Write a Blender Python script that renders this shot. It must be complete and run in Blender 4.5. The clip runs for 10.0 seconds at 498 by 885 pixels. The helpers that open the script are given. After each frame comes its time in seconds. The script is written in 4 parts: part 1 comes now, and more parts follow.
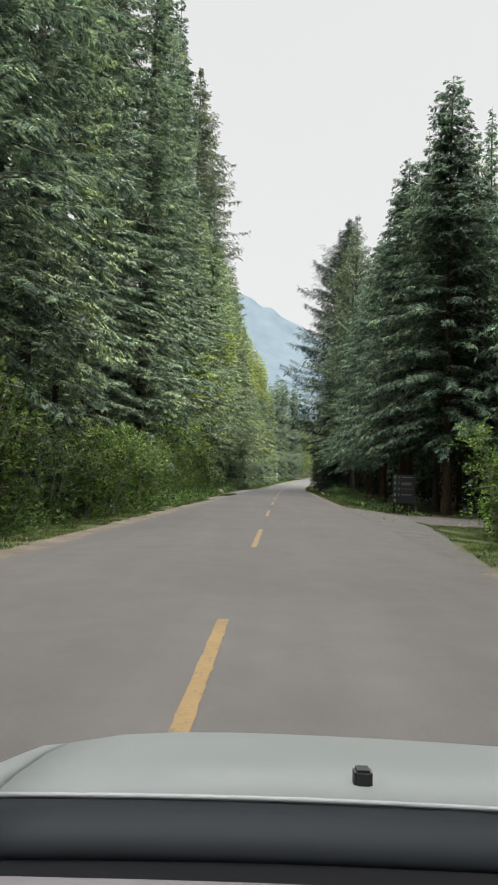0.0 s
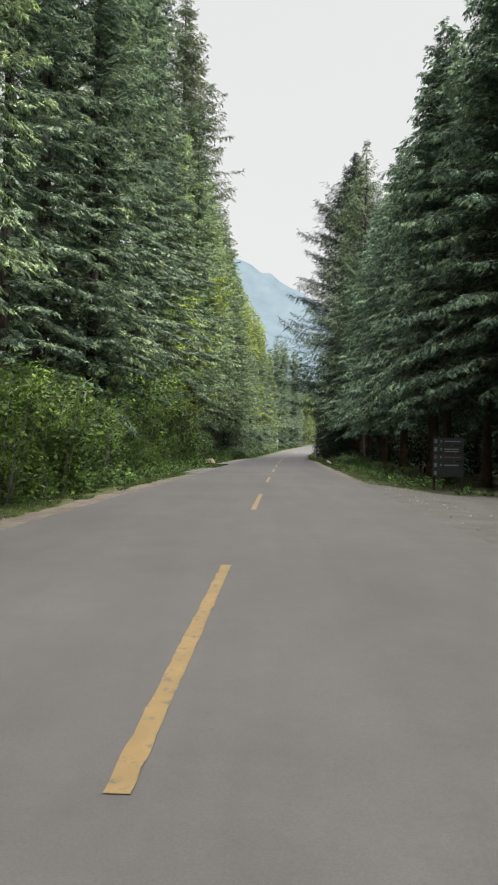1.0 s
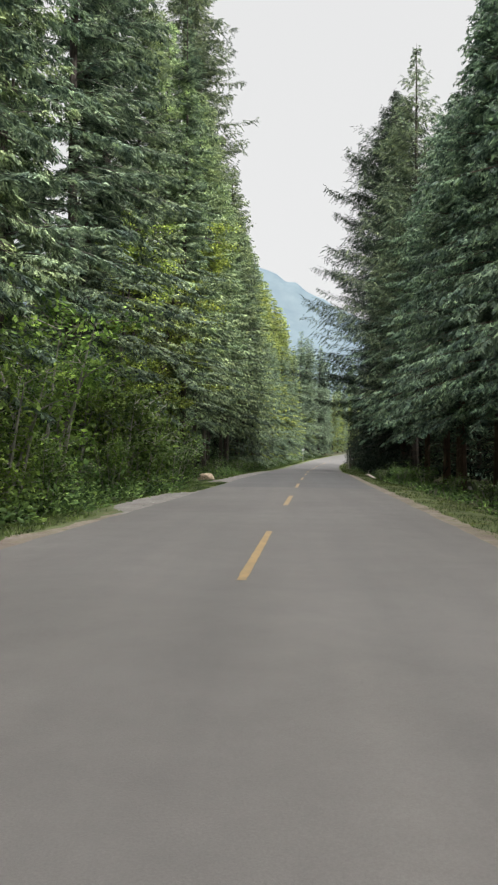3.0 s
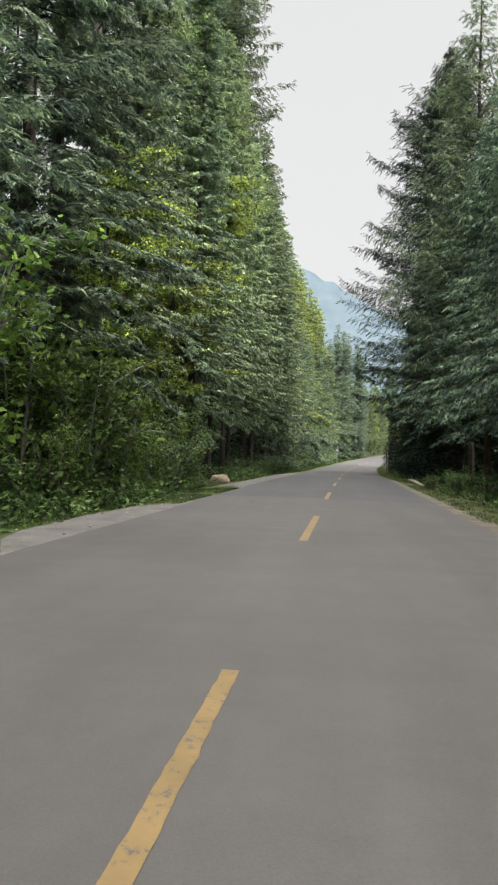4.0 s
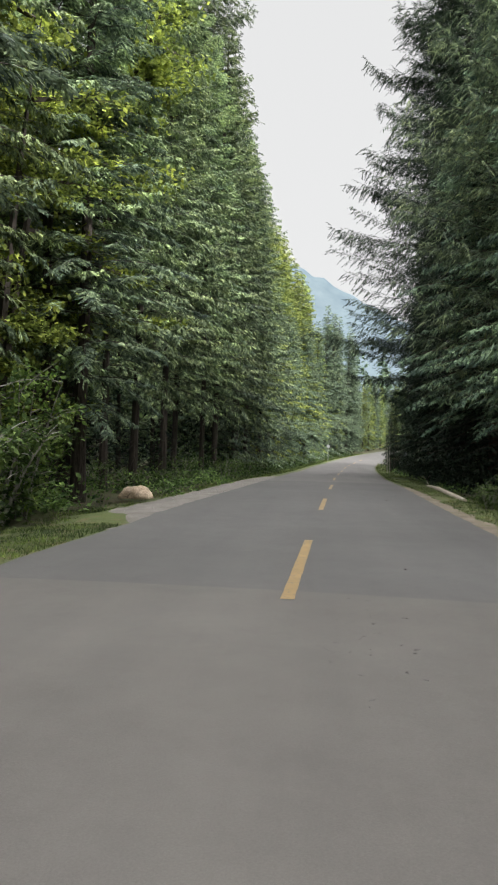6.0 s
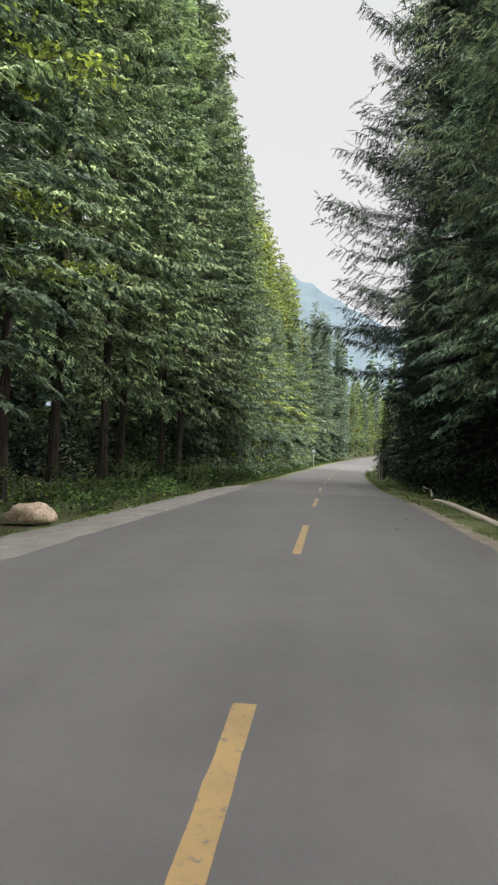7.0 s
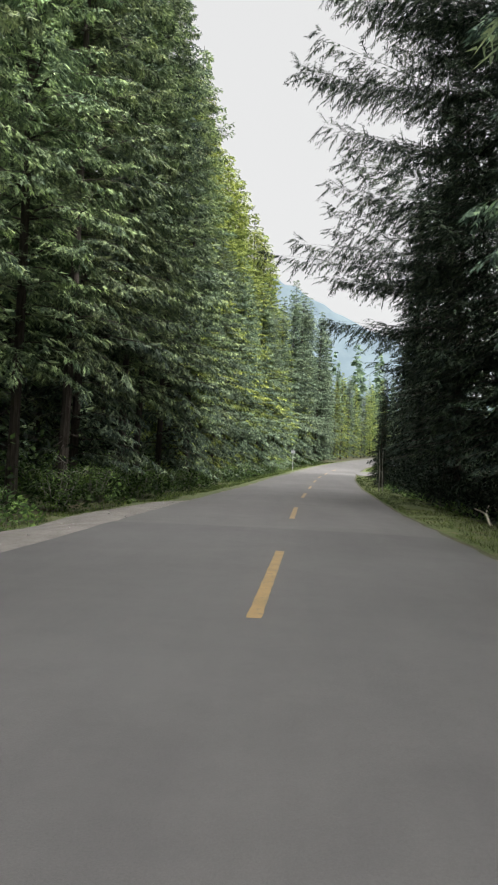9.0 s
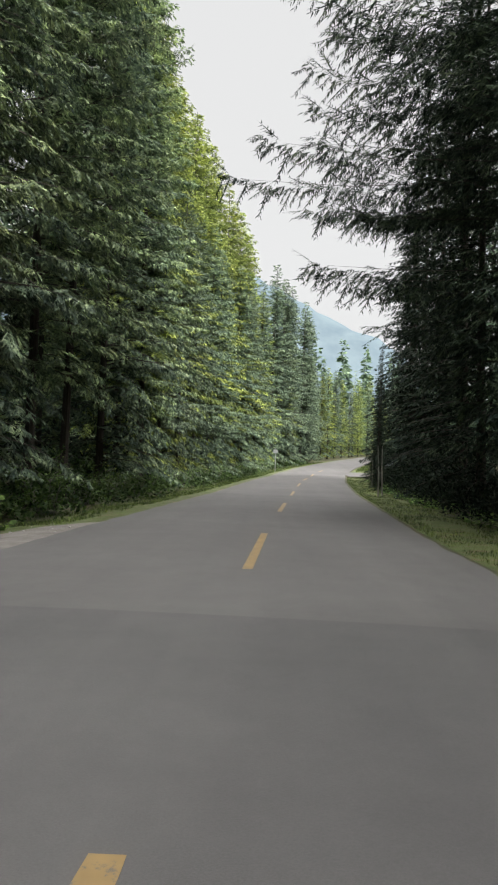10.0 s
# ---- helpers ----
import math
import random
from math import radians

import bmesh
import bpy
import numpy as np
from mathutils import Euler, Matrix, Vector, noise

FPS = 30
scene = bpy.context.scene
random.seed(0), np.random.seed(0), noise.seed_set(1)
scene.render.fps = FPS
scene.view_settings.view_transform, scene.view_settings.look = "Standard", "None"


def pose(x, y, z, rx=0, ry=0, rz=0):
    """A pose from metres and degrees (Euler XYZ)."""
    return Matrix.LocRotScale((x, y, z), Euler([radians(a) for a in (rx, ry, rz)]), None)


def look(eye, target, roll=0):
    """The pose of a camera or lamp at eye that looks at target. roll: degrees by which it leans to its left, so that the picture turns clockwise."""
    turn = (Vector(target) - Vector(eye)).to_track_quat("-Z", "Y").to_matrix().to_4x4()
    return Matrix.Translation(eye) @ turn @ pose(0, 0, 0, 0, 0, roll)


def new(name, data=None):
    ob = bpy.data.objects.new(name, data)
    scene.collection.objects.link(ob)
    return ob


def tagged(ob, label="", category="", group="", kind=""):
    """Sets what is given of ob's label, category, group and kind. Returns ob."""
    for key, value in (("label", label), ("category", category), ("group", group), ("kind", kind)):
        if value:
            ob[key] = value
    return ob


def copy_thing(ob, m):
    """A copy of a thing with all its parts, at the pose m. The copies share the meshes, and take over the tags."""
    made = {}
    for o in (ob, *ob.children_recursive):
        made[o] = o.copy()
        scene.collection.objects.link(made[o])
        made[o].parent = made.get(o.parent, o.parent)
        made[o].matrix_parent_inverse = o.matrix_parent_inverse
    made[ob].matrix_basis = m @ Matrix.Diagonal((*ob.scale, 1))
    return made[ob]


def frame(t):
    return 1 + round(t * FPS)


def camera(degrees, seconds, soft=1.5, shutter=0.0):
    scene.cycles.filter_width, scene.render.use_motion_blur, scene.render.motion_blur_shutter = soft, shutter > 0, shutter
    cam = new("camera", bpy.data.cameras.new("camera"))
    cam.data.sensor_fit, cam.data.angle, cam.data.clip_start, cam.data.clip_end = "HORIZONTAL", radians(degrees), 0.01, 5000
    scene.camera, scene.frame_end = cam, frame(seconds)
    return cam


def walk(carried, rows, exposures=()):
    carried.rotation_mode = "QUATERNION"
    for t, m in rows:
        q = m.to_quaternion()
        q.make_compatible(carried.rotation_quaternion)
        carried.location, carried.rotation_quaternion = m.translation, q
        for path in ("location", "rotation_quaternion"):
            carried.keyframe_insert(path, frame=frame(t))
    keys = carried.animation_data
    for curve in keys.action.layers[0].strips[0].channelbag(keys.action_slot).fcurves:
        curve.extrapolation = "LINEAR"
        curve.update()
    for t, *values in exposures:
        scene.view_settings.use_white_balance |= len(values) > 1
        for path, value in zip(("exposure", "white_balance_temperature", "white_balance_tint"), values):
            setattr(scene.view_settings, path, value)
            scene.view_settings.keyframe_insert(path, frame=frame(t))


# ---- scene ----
cam = camera(39.0, 10.0, 2.1)
PATH = [
    (0, (0.508, -7.395, 1.186), (0.467, -5.398, 1.294), 1.7),
    (0.5, (0.697, -2.247, 1.156), (0.645, -0.248, 1.217), 1.2),
    (1, (0.865, 2.761, 1.189), (0.824, 4.76, 1.206), 1.0),
    (1.5, (1.066, 7.782, 1.221), (1.026, 9.782, 1.224), 0.2),
    (2, (1.22, 12.393, 1.238), (1.182, 14.392, 1.218), 0.1),
    (2.5, (1.387, 16.652, 1.236), (1.331, 18.651, 1.228), 0.3),
    (3, (1.488, 20.701, 1.208), (1.37, 22.697, 1.253), 0.5),
    (3.2, (1.511, 22.284, 1.221), (1.368, 24.279, 1.271), 0.7),
    (4.3, (1.715, 30.611, 1.235), (1.474, 32.596, 1.273), 1.9),
    (4.5, (1.764, 32.104, 1.251), (1.509, 34.088, 1.288), 1.8),
    (5, (1.839, 35.787, 1.311), (1.591, 37.772, 1.334), 2.0),
    (5.5, (1.901, 39.611, 1.335), (1.686, 41.599, 1.354), 1.5),
    (6, (1.976, 43.473, 1.363), (1.786, 45.463, 1.397), 1.3),
    (6.2, (2.026, 44.978, 1.387), (1.846, 46.969, 1.422), 1.1),
    (7.5, (2.265, 54.673, 1.385), (2.13, 56.668, 1.439), 2.4),
    (8, (2.422, 58.594, 1.389), (2.298, 60.589, 1.443), 2.4),
    (8.5, (2.609, 62.57, 1.372), (2.507, 64.567, 1.429), 2.4),
    (9, (2.788, 66.609, 1.327), (2.686, 68.606, 1.385), 2.3),
    (9.5, (2.986, 70.712, 1.296), (2.885, 72.709, 1.344), 2.3),
    (10, (3.287, 75.033, 1.31), (3.225, 77.031, 1.374), 1.5),
]
walk(cam, [(t, look(eye, target, roll)) for t, eye, target, roll in PATH])

# ---- sky and sun: bright overcast, brightest overhead ----
world = bpy.data.worlds.new("overcast_sky")
scene.world = world
world.use_nodes = True
wn, wl = world.node_tree.nodes, world.node_tree.links
wn.clear()
w_out, w_bg = wn.new("ShaderNodeOutputWorld"), wn.new("ShaderNodeBackground")
sky = wn.new("ShaderNodeTexSky")
sky.sky_type, sky.sun_disc = "NISHITA", False
sky.sun_elevation, sky.sun_rotation = radians(41), radians(113)
sky.air_density, sky.dust_density = 1.0, 4.0
w_sat = wn.new("ShaderNodeHueSaturation")
w_sat.inputs["Saturation"].default_value, w_sat.inputs["Value"].default_value = 0.08, 0.0155
w_geo, w_sep, w_ramp = wn.new("ShaderNodeTexCoord"), wn.new("ShaderNodeSeparateXYZ"), wn.new("ShaderNodeMapRange")
w_ramp.interpolation_type = "SMOOTHSTEP"
w_ramp.inputs["From Min"].default_value, w_ramp.inputs["From Max"].default_value = 0.58, 1.0
w_ramp.inputs["To Min"].default_value, w_ramp.inputs["To Max"].default_value = 0.366, 4.8
w_add, w_tint = wn.new("ShaderNodeMix"), wn.new("ShaderNodeMix")
w_tint.data_type, w_tint.blend_type = "RGBA", "MULTIPLY"
w_tint.inputs["Factor"].default_value = 1.0
w_tint.inputs["B"].default_value = (0.997, 1.0, 1.003, 1)
w_add.data_type, w_add.blend_type = "RGBA", "ADD"
w_add.inputs["Factor"].default_value = 1.0
wl.new(w_geo.outputs["Generated"], w_sep.inputs[0])
wl.new(w_sep.outputs["Z"], w_ramp.inputs["Value"])
wl.new(w_ramp.outputs["Result"], w_tint.inputs["A"])
wl.new(sky.outputs["Color"], w_sat.inputs["Color"])
wl.new(w_sat.outputs["Color"], w_add.inputs["A"])
wl.new(w_tint.outputs["Result"], w_add.inputs["B"])
wl.new(w_add.outputs["Result"], w_bg.inputs["Color"])
wl.new(w_bg.outputs["Background"], w_out.inputs["Surface"])
w_bg.inputs["Strength"].default_value = 1.0

sun = new("sun", bpy.data.lights.new("sun", "SUN"))
sun.data.energy, sun.data.angle, sun.data.color = 5.0, radians(12), (1.0, 0.982, 0.96)
sun.matrix_basis = look((38, -16, 36), (0, 0, 0))
scene.view_settings.exposure = 1.0


# ---- materials ----
def mat(name, base=(0.5, 0.5, 0.5), rough=0.7, metal=0.0, spec=0.5):
    m = bpy.data.materials.new(name)
    m.use_nodes = True
    b = m.node_tree.nodes["Principled BSDF"]
    b.inputs["Base Color"].default_value = (*base, 1)
    b.inputs["Roughness"].default_value = rough
    b.inputs["Metallic"].default_value = metal
    b.inputs["Specular IOR Level"].default_value = spec
    return m, m.node_tree.nodes, m.node_tree.links, b


def noise_tex(n, l, scale, detail=6, rough=0.6, stretch=None):
    tc, t = n.new("ShaderNodeTexCoord"), n.new("ShaderNodeTexNoise")
    t.inputs["Scale"].default_value, t.inputs["Detail"].default_value, t.inputs["Roughness"].default_value = scale, detail, rough
    if stretch:
        mp = n.new("ShaderNodeMapping")
        mp.inputs["Scale"].default_value = stretch
        l.new(tc.outputs["Object"], mp.inputs["Vector"])
        l.new(mp.outputs["Vector"], t.inputs["Vector"])
    else:
        l.new(tc.outputs["Object"], t.inputs["Vector"])
    return t.outputs["Fac"]


def ramp(n, l, fac, stops):
    r = n.new("ShaderNodeValToRGB")
    e = r.color_ramp.elements
    while len(e) < len(stops):
        e.new(0.5)
    for k, (p, c) in zip(e, stops):
        k.position, k.color = p, (*c, 1)
    l.new(fac, r.inputs["Fac"])
    return r.outputs["Color"]


def mix(n, l, a, b, fac=0.5, kind="MIX"):
    m = n.new("ShaderNodeMix")
    m.data_type, m.blend_type = "RGBA", kind
    for sock, v in ((m.inputs["A"], a), (m.inputs["B"], b)):
        if isinstance(v, tuple):
            sock.default_value = (*v, 1)
        else:
            l.new(v, sock)
    if isinstance(fac, float):
        m.inputs["Factor"].default_value = fac
    else:
        l.new(fac, m.inputs["Factor"])
    return m.outputs["Result"]


def bump(n, l, b, height, strength=0.4, distance=0.02):
    u = n.new("ShaderNodeBump")
    u.inputs["Strength"].default_value, u.inputs["Distance"].default_value = strength, distance
    l.new(height, u.inputs["Height"])
    l.new(u.outputs["Normal"], b.inputs["Normal"])


def ground_like(name, dark, light, big, fine, rough=0.9, relief=0.5, third=None, stretch=None):
    """Two scales of colour, with relief from the fine one."""
    m, n, l, b = mat(name, rough=rough, spec=0.25)
    f1, f2 = noise_tex(n, l, big, 4, stretch=stretch), noise_tex(n, l, fine, 8, 0.7)
    c = ramp(n, l, f1, [(0.3, dark), (0.7, light)])
    g = ramp(n, l, f2, [(0.25, (0.6, 0.6, 0.6)), (0.75, (1.3, 1.3, 1.3))])
    c = mix(n, l, c, g, 1.0, "MULTIPLY")
    if third:
        f3 = noise_tex(n, l, big * 3.1, 5)
        k = ramp(n, l, f3, [(0.52, (0, 0, 0)), (0.66, (1, 1, 1))])
        c = mix(n, l, c, third, k)
    l.new(c, b.inputs["Base Color"])
    bump(n, l, b, f2, relief, 0.03)
    return m


def leaf_mat(name, dark, light, translucent=0.3, rough=0.7, vary=0.25, spec=0.12):
    """Leaves and needles: each one a little different, each plant a little different, with lit and shaded clumps
    painted in.
    """
    m, n, l, b = mat(name, rough=rough, spec=spec)
    geo, ob = n.new("ShaderNodeNewGeometry"), n.new("ShaderNodeObjectInfo")
    c = ramp(n, l, geo.outputs["Random Per Island"], [(0.0, dark), (0.75, light), (1.0, tuple(min(1, 1.35 * v) for v in light))])
    big = ramp(n, l, noise_tex(n, l, 0.35, 3), [(0.3, (0.65, 0.7, 0.72)), (0.7, (1.25, 1.2, 1.05))])
    c = mix(n, l, c, big, 1.0, "MULTIPLY")
    # Noise paints bright sprays and dark shaded gaps into the leaf colour.
    clump = ramp(n, l, noise_tex(n, l, 1.9, 3, 0.6), [(0.38, (0.36, 0.40, 0.45)), (0.50, (0.85, 0.86, 0.88)), (0.64, (1.75, 1.7, 1.5))])
    c = mix(n, l, c, clump, 1.0, "MULTIPLY")
    c = mix(n, l, c, ramp(n, l, noise_tex(n, l, 16, 3, 0.8), [(0.32, (0.55, 0.58, 0.6)), (0.68, (1.4, 1.38, 1.3))]), 1.0, "MULTIPLY")
    hue = n.new("ShaderNodeHueSaturation")
    mr, mh = n.new("ShaderNodeMapRange"), n.new("ShaderNodeMapRange")
    mr.inputs["To Min"].default_value, mr.inputs["To Max"].default_value = 1 - vary, 1 + vary
    mh.inputs["To Min"].default_value, mh.inputs["To Max"].default_value = 0.492, 0.508
    l.new(ob.outputs["Random"], mr.inputs["Value"])
    l.new(ob.outputs["Random"], mh.inputs["Value"])
    l.new(mr.outputs["Result"], hue.inputs["Value"])
    l.new(mh.outputs["Result"], hue.inputs["Hue"])
    l.new(c, hue.inputs["Color"])
    l.new(hue.outputs["Color"], b.inputs["Base Color"])
    tr, ms, out = n.new("ShaderNodeBsdfTranslucent"), n.new("ShaderNodeMixShader"), n["Material Output"]
    l.new(hue.outputs["Color"], tr.inputs["Color"])
    ms.inputs["Fac"].default_value = translucent
    l.new(b.outputs["BSDF"], ms.inputs[1])
    l.new(tr.outputs["BSDF"], ms.inputs[2])
    l.new(ms.outputs["Shader"], out.inputs["Surface"])
    return m


def asphalt_mat(name, dark, light):
    m, n, l, b = mat(name, rough=0.85, spec=0.35)
    wide, streak, fine = noise_tex(n, l, 0.22, 4), noise_tex(n, l, 1.2, 4, 0.6, (1.0, 0.05, 1)), noise_tex(n, l, 90, 3, 0.8)
    c = ramp(n, l, wide, [(0.3, dark), (0.7, light)])
    c = mix(n, l, c, ramp(n, l, streak, [(0.3, (0.90, 0.90, 0.905)), (0.7, (1.08, 1.075, 1.07))]), 1.0, "MULTIPLY")
    c = mix(n, l, c, ramp(n, l, noise_tex(n, l, 1.7, 7, 0.72), [(0.28, (0.88, 0.88, 0.885)), (0.55, (1.0, 1.0, 1.0)), (0.78, (1.09, 1.085, 1.08))]), 1.0, "MULTIPLY")
    c = mix(n, l, c, ramp(n, l, fine, [(0.3, (0.88, 0.88, 0.88)), (0.7, (1.12, 1.12, 1.12))]), 1.0, "MULTIPLY")
    l.new(c, b.inputs["Base Color"])
    bump(n, l, b, fine, 0.35, 0.006)
    return m


ASPHALT_OLD = asphalt_mat("weathered_asphalt", (0.079, 0.072, 0.066), (0.101, 0.093, 0.086))
ASPHALT_DARK = asphalt_mat("newer_asphalt", (0.063, 0.060, 0.058), (0.082, 0.078, 0.076))
ASPHALT_PALE = asphalt_mat("pale_asphalt", (0.078, 0.073, 0.070), (0.101, 0.095, 0.091))
GRIT = ground_like("fine_grit", (0.085, 0.077, 0.069), (0.135, 0.123, 0.11), 1.2, 30, relief=0.8, third=(0.10, 0.092, 0.08))
GRAVEL = ground_like("gravel", (0.13, 0.117, 0.105), (0.215, 0.197, 0.178), 1.4, 26, relief=1.0, third=(0.15, 0.138, 0.12))
SOIL = ground_like("shoulder_soil", (0.111, 0.085, 0.064), (0.221, 0.183, 0.149), 1.1, 22, relief=1.0, third=(0.128, 0.119, 0.064))
FLOOR = ground_like("forest_floor", (0.035, 0.032, 0.02), (0.08, 0.09, 0.035), 0.5, 9, relief=1.0, third=(0.06, 0.04, 0.025))
TURF = ground_like("verge_turf", (0.052, 0.072, 0.022), (0.10, 0.122, 0.04), 0.9, 30, relief=1.0, third=(0.12, 0.098, 0.052))
GRASS = leaf_mat("grass_blades", (0.055, 0.082, 0.026), (0.115, 0.155, 0.052), 0.32)
HERB = leaf_mat("herb_leaves", (0.048, 0.088, 0.032), (0.145, 0.215, 0.075), 0.36)
# Darker copy of the herb leaves, with the shade below the cedars painted in.
HERB_SHADED = leaf_mat("shaded_herb_leaves", (0.02, 0.038, 0.015), (0.065, 0.105, 0.035), 0.25)
NEEDLE = leaf_mat("spruce_needles", (0.055, 0.088, 0.072), (0.17, 0.238, 0.168), 0.26)
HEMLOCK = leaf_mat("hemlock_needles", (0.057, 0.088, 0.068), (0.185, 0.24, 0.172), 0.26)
# Spruce needles with sunlight put into a lighter colour.
SUNNY = leaf_mat("sunlit_spruce_needles", (0.05, 0.075, 0.055), (0.165, 0.205, 0.13), 0.35)
# Needles of the right-hand wood, with its shade painted in as near-black.
SPRUCE_SHADED = leaf_mat("shaded_spruce_needles", (0.02, 0.03, 0.024), (0.058, 0.077, 0.056), 0.14, 0.8, 0.25, 0.04)
NEEDLE_SHADED = leaf_mat("shaded_needles", (0.011, 0.017, 0.014), (0.03, 0.041, 0.032), 0.1, 0.8, 0.25, 0.03)
CEDAR = leaf_mat("cedar_sprays", (0.066, 0.098, 0.062), (0.265, 0.335, 0.195), 0.24)
# Cedar sprays with sunlight painted in as a yellow-green colour.
CEDAR_SUNLIT = leaf_mat("sunlit_cedar_sprays", (0.078, 0.106, 0.034), (0.295, 0.345, 0.105), 0.27)
LIME = leaf_mat("young_maple_leaves", (0.088, 0.125, 0.033), (0.305, 0.365, 0.088), 0.4)
BRIGHT = leaf_mat("sunny_shrub_leaves", (0.08, 0.14, 0.036), (0.25, 0.36, 0.095), 0.4)
SHRUB = leaf_mat("shrub_leaves", (0.045, 0.085, 0.025), (0.15, 0.22, 0.06), 0.36)


def bark_mat(name, dark, light):
    m, n, l, b = mat(name, rough=0.95, spec=0.2)
    f = noise_tex(n, l, 7, 6, 0.65, (2.5, 2.5, 0.35))
    l.new(ramp(n, l, f, [(0.3, dark), (0.7, light)]), b.inputs["Base Color"])
    bump(n, l, b, f, 0.8, 0.03)
    return m


BARK = bark_mat("conifer_bark", (0.02, 0.017, 0.014), (0.07, 0.058, 0.05))
BARK_RED = bark_mat("cedar_bark", (0.04, 0.027, 0.02), (0.115, 0.075, 0.055))
BARK_PALE = bark_mat("alder_bark", (0.12, 0.11, 0.1), (0.34, 0.32, 0.29))


def paint_mat(name, base, worn):
    m, n, l, b = mat(name, rough=0.7)
    f, g = noise_tex(n, l, 14, 8, 0.75), noise_tex(n, l, 2.5, 4)
    c = mix(n, l, base, tuple(0.72 * v for v in base), ramp(n, l, g, [(0.35, (0, 0, 0)), (0.7, (1, 1, 1))]))
    c = mix(n, l, c, worn, ramp(n, l, f, [(0.545, (0, 0, 0)), (0.62, (1, 1, 1))]))
    l.new(c, b.inputs["Base Color"])
    return m


YELLOW = paint_mat("yellow_road_paint", (0.23, 0.147, 0.052), (0.09, 0.078, 0.06))


# ---- building blocks ----
def smooth(a, b, v):
    u = min(1.0, max(0.0, (v - a) / (b - a)))
    return u * u * (3 - 2 * u)


def link_mesh(name, verts, faces, material, parent=None, label="", shade=False):
    me = bpy.data.meshes.new(name)
    me.from_pydata([tuple(v) for v in verts], [], [tuple(f) for f in faces])
    me.materials.append(material)
    if shade:
        me.shade_smooth()
    ob = new(name, me)
    ob.parent = parent
    return tagged(ob, label)


def part(name, bm, material, parent, label="", shade=False):
    me = bpy.data.meshes.new(name)
    bm.to_mesh(me)
    bm.free()
    me.materials.append(material)
    if shade:
        me.shade_smooth()
    ob = new(name, me)
    ob.parent = parent
    return tagged(ob, label)


def leaf_mesh(name, pieces, material, parent=None, label=""):
    """One mesh from arrays of triangles (n, 3, 3) and quads (n, 4, 3)."""
    flat = [np.asarray(q, dtype=np.float32).reshape(-1, 3) for q in pieces]
    sides = np.concatenate([np.full(len(q), q.shape[1], dtype=np.int32) for q in pieces])
    co = np.concatenate(flat)
    me = bpy.data.meshes.new(name)
    me.vertices.add(len(co))
    me.vertices.foreach_set("co", co.ravel())
    me.loops.add(len(co))
    me.loops.foreach_set("vertex_index", np.arange(len(co), dtype=np.int32))
    me.polygons.add(len(sides))
    me.polygons.foreach_set("loop_start", np.concatenate([[0], np.cumsum(sides)[:-1]]).astype(np.int32))
    me.update(calc_edges=True)
    me.materials.append(material)
    ob = new(name, me)
    ob.parent = parent
    return tagged(ob, label)


def unit(v):
    return v / np.maximum(np.linalg.norm(v, axis=-1, keepdims=True), 1e-9)


def kites(base, way, normal, length, width, belly=0.45):
    """Leaf-shaped quads from base along way."""
    way = unit(way)
    side = unit(np.cross(way, normal))
    length, width = np.asarray(length)[:, None], np.asarray(width)[:, None]
    mid = base + way * length * belly
    return np.stack([base, mid + side * width / 2, base + way * length, mid - side * width / 2], axis=1)


def spikes(base, way, normal, length, width):
    """Small pointed sprays: a triangle each."""
    way = unit(way)
    side = unit(np.cross(way, normal)) * np.asarray(width)[:, None] / 2
    foot = base + way * np.asarray(length)[:, None] * 0.18
    return np.stack([foot + side, base + way * np.asarray(length)[:, None], foot - side], axis=1)


def tube(path, radii, sides=7):
    """Vertices and faces of a tapered tube along a path."""
    vs, fs = [], []
    for i, (p, r) in enumerate(zip(path, radii)):
        a = Vector(path[max(0, i - 1)])
        d = (Vector(path[min(len(path) - 1, i + 1)]) - a).normalized()
        u = d.cross(Vector((0.31, 0.9, 0.2))).normalized()
        w = d.cross(u)
        for k in range(sides):
            t = 2 * math.pi * k / sides
            vs.append(tuple(Vector(p) + (u * math.cos(t) + w * math.sin(t)) * r))
    for i in range(len(path) - 1):
        for k in range(sides):
            a, b = i * sides + k, i * sides + (k + 1) % sides
            fs.append((a, b, b + sides, a + sides))
    fs.append(tuple(range(sides))[::-1])
    fs.append(tuple(range((len(path) - 1) * sides, len(path) * sides)))
    return vs, fs


def join(pieces):
    vs, fs = [], []
    for v, f in pieces:
        k = len(vs)
        vs += v
        fs += [tuple(i + k for i in g) for g in f]
    return vs, fs


# ---- the lie of the road ----
LINE_Y = [-60, -1.4, 9.9, 21.1, 32.4, 43.6, 54.9, 66.1, 77.4, 88.6, 99.8, 114, 128, 146, 165, 184, 201, 221, 245, 290]
LINE_X = [-1.1, 0.21, 0.51, 0.82, 1.15, 1.52, 1.89, 2.3, 2.78, 3.21, 3.84, 4.7, 5.75, 7.7, 10.8, 14.8, 19.0, 26.0, 40.0, 76.0]
RISE_Y, RISE_Z = [-60, 110, 140, 165, 200, 225, 260, 300], [0, 0, 0.4, 1.2, 2.5, 3.7, 5.6, 8.0]
HALF = 3.55


def cx(y):
    return float(np.interp(y, LINE_Y, LINE_X))


def cz(y):
    return float(np.interp(y, RISE_Y, RISE_Z))


def wob(x, y, s, k=0.0):
    return noise.noise(Vector((x * s, y * s, k)))


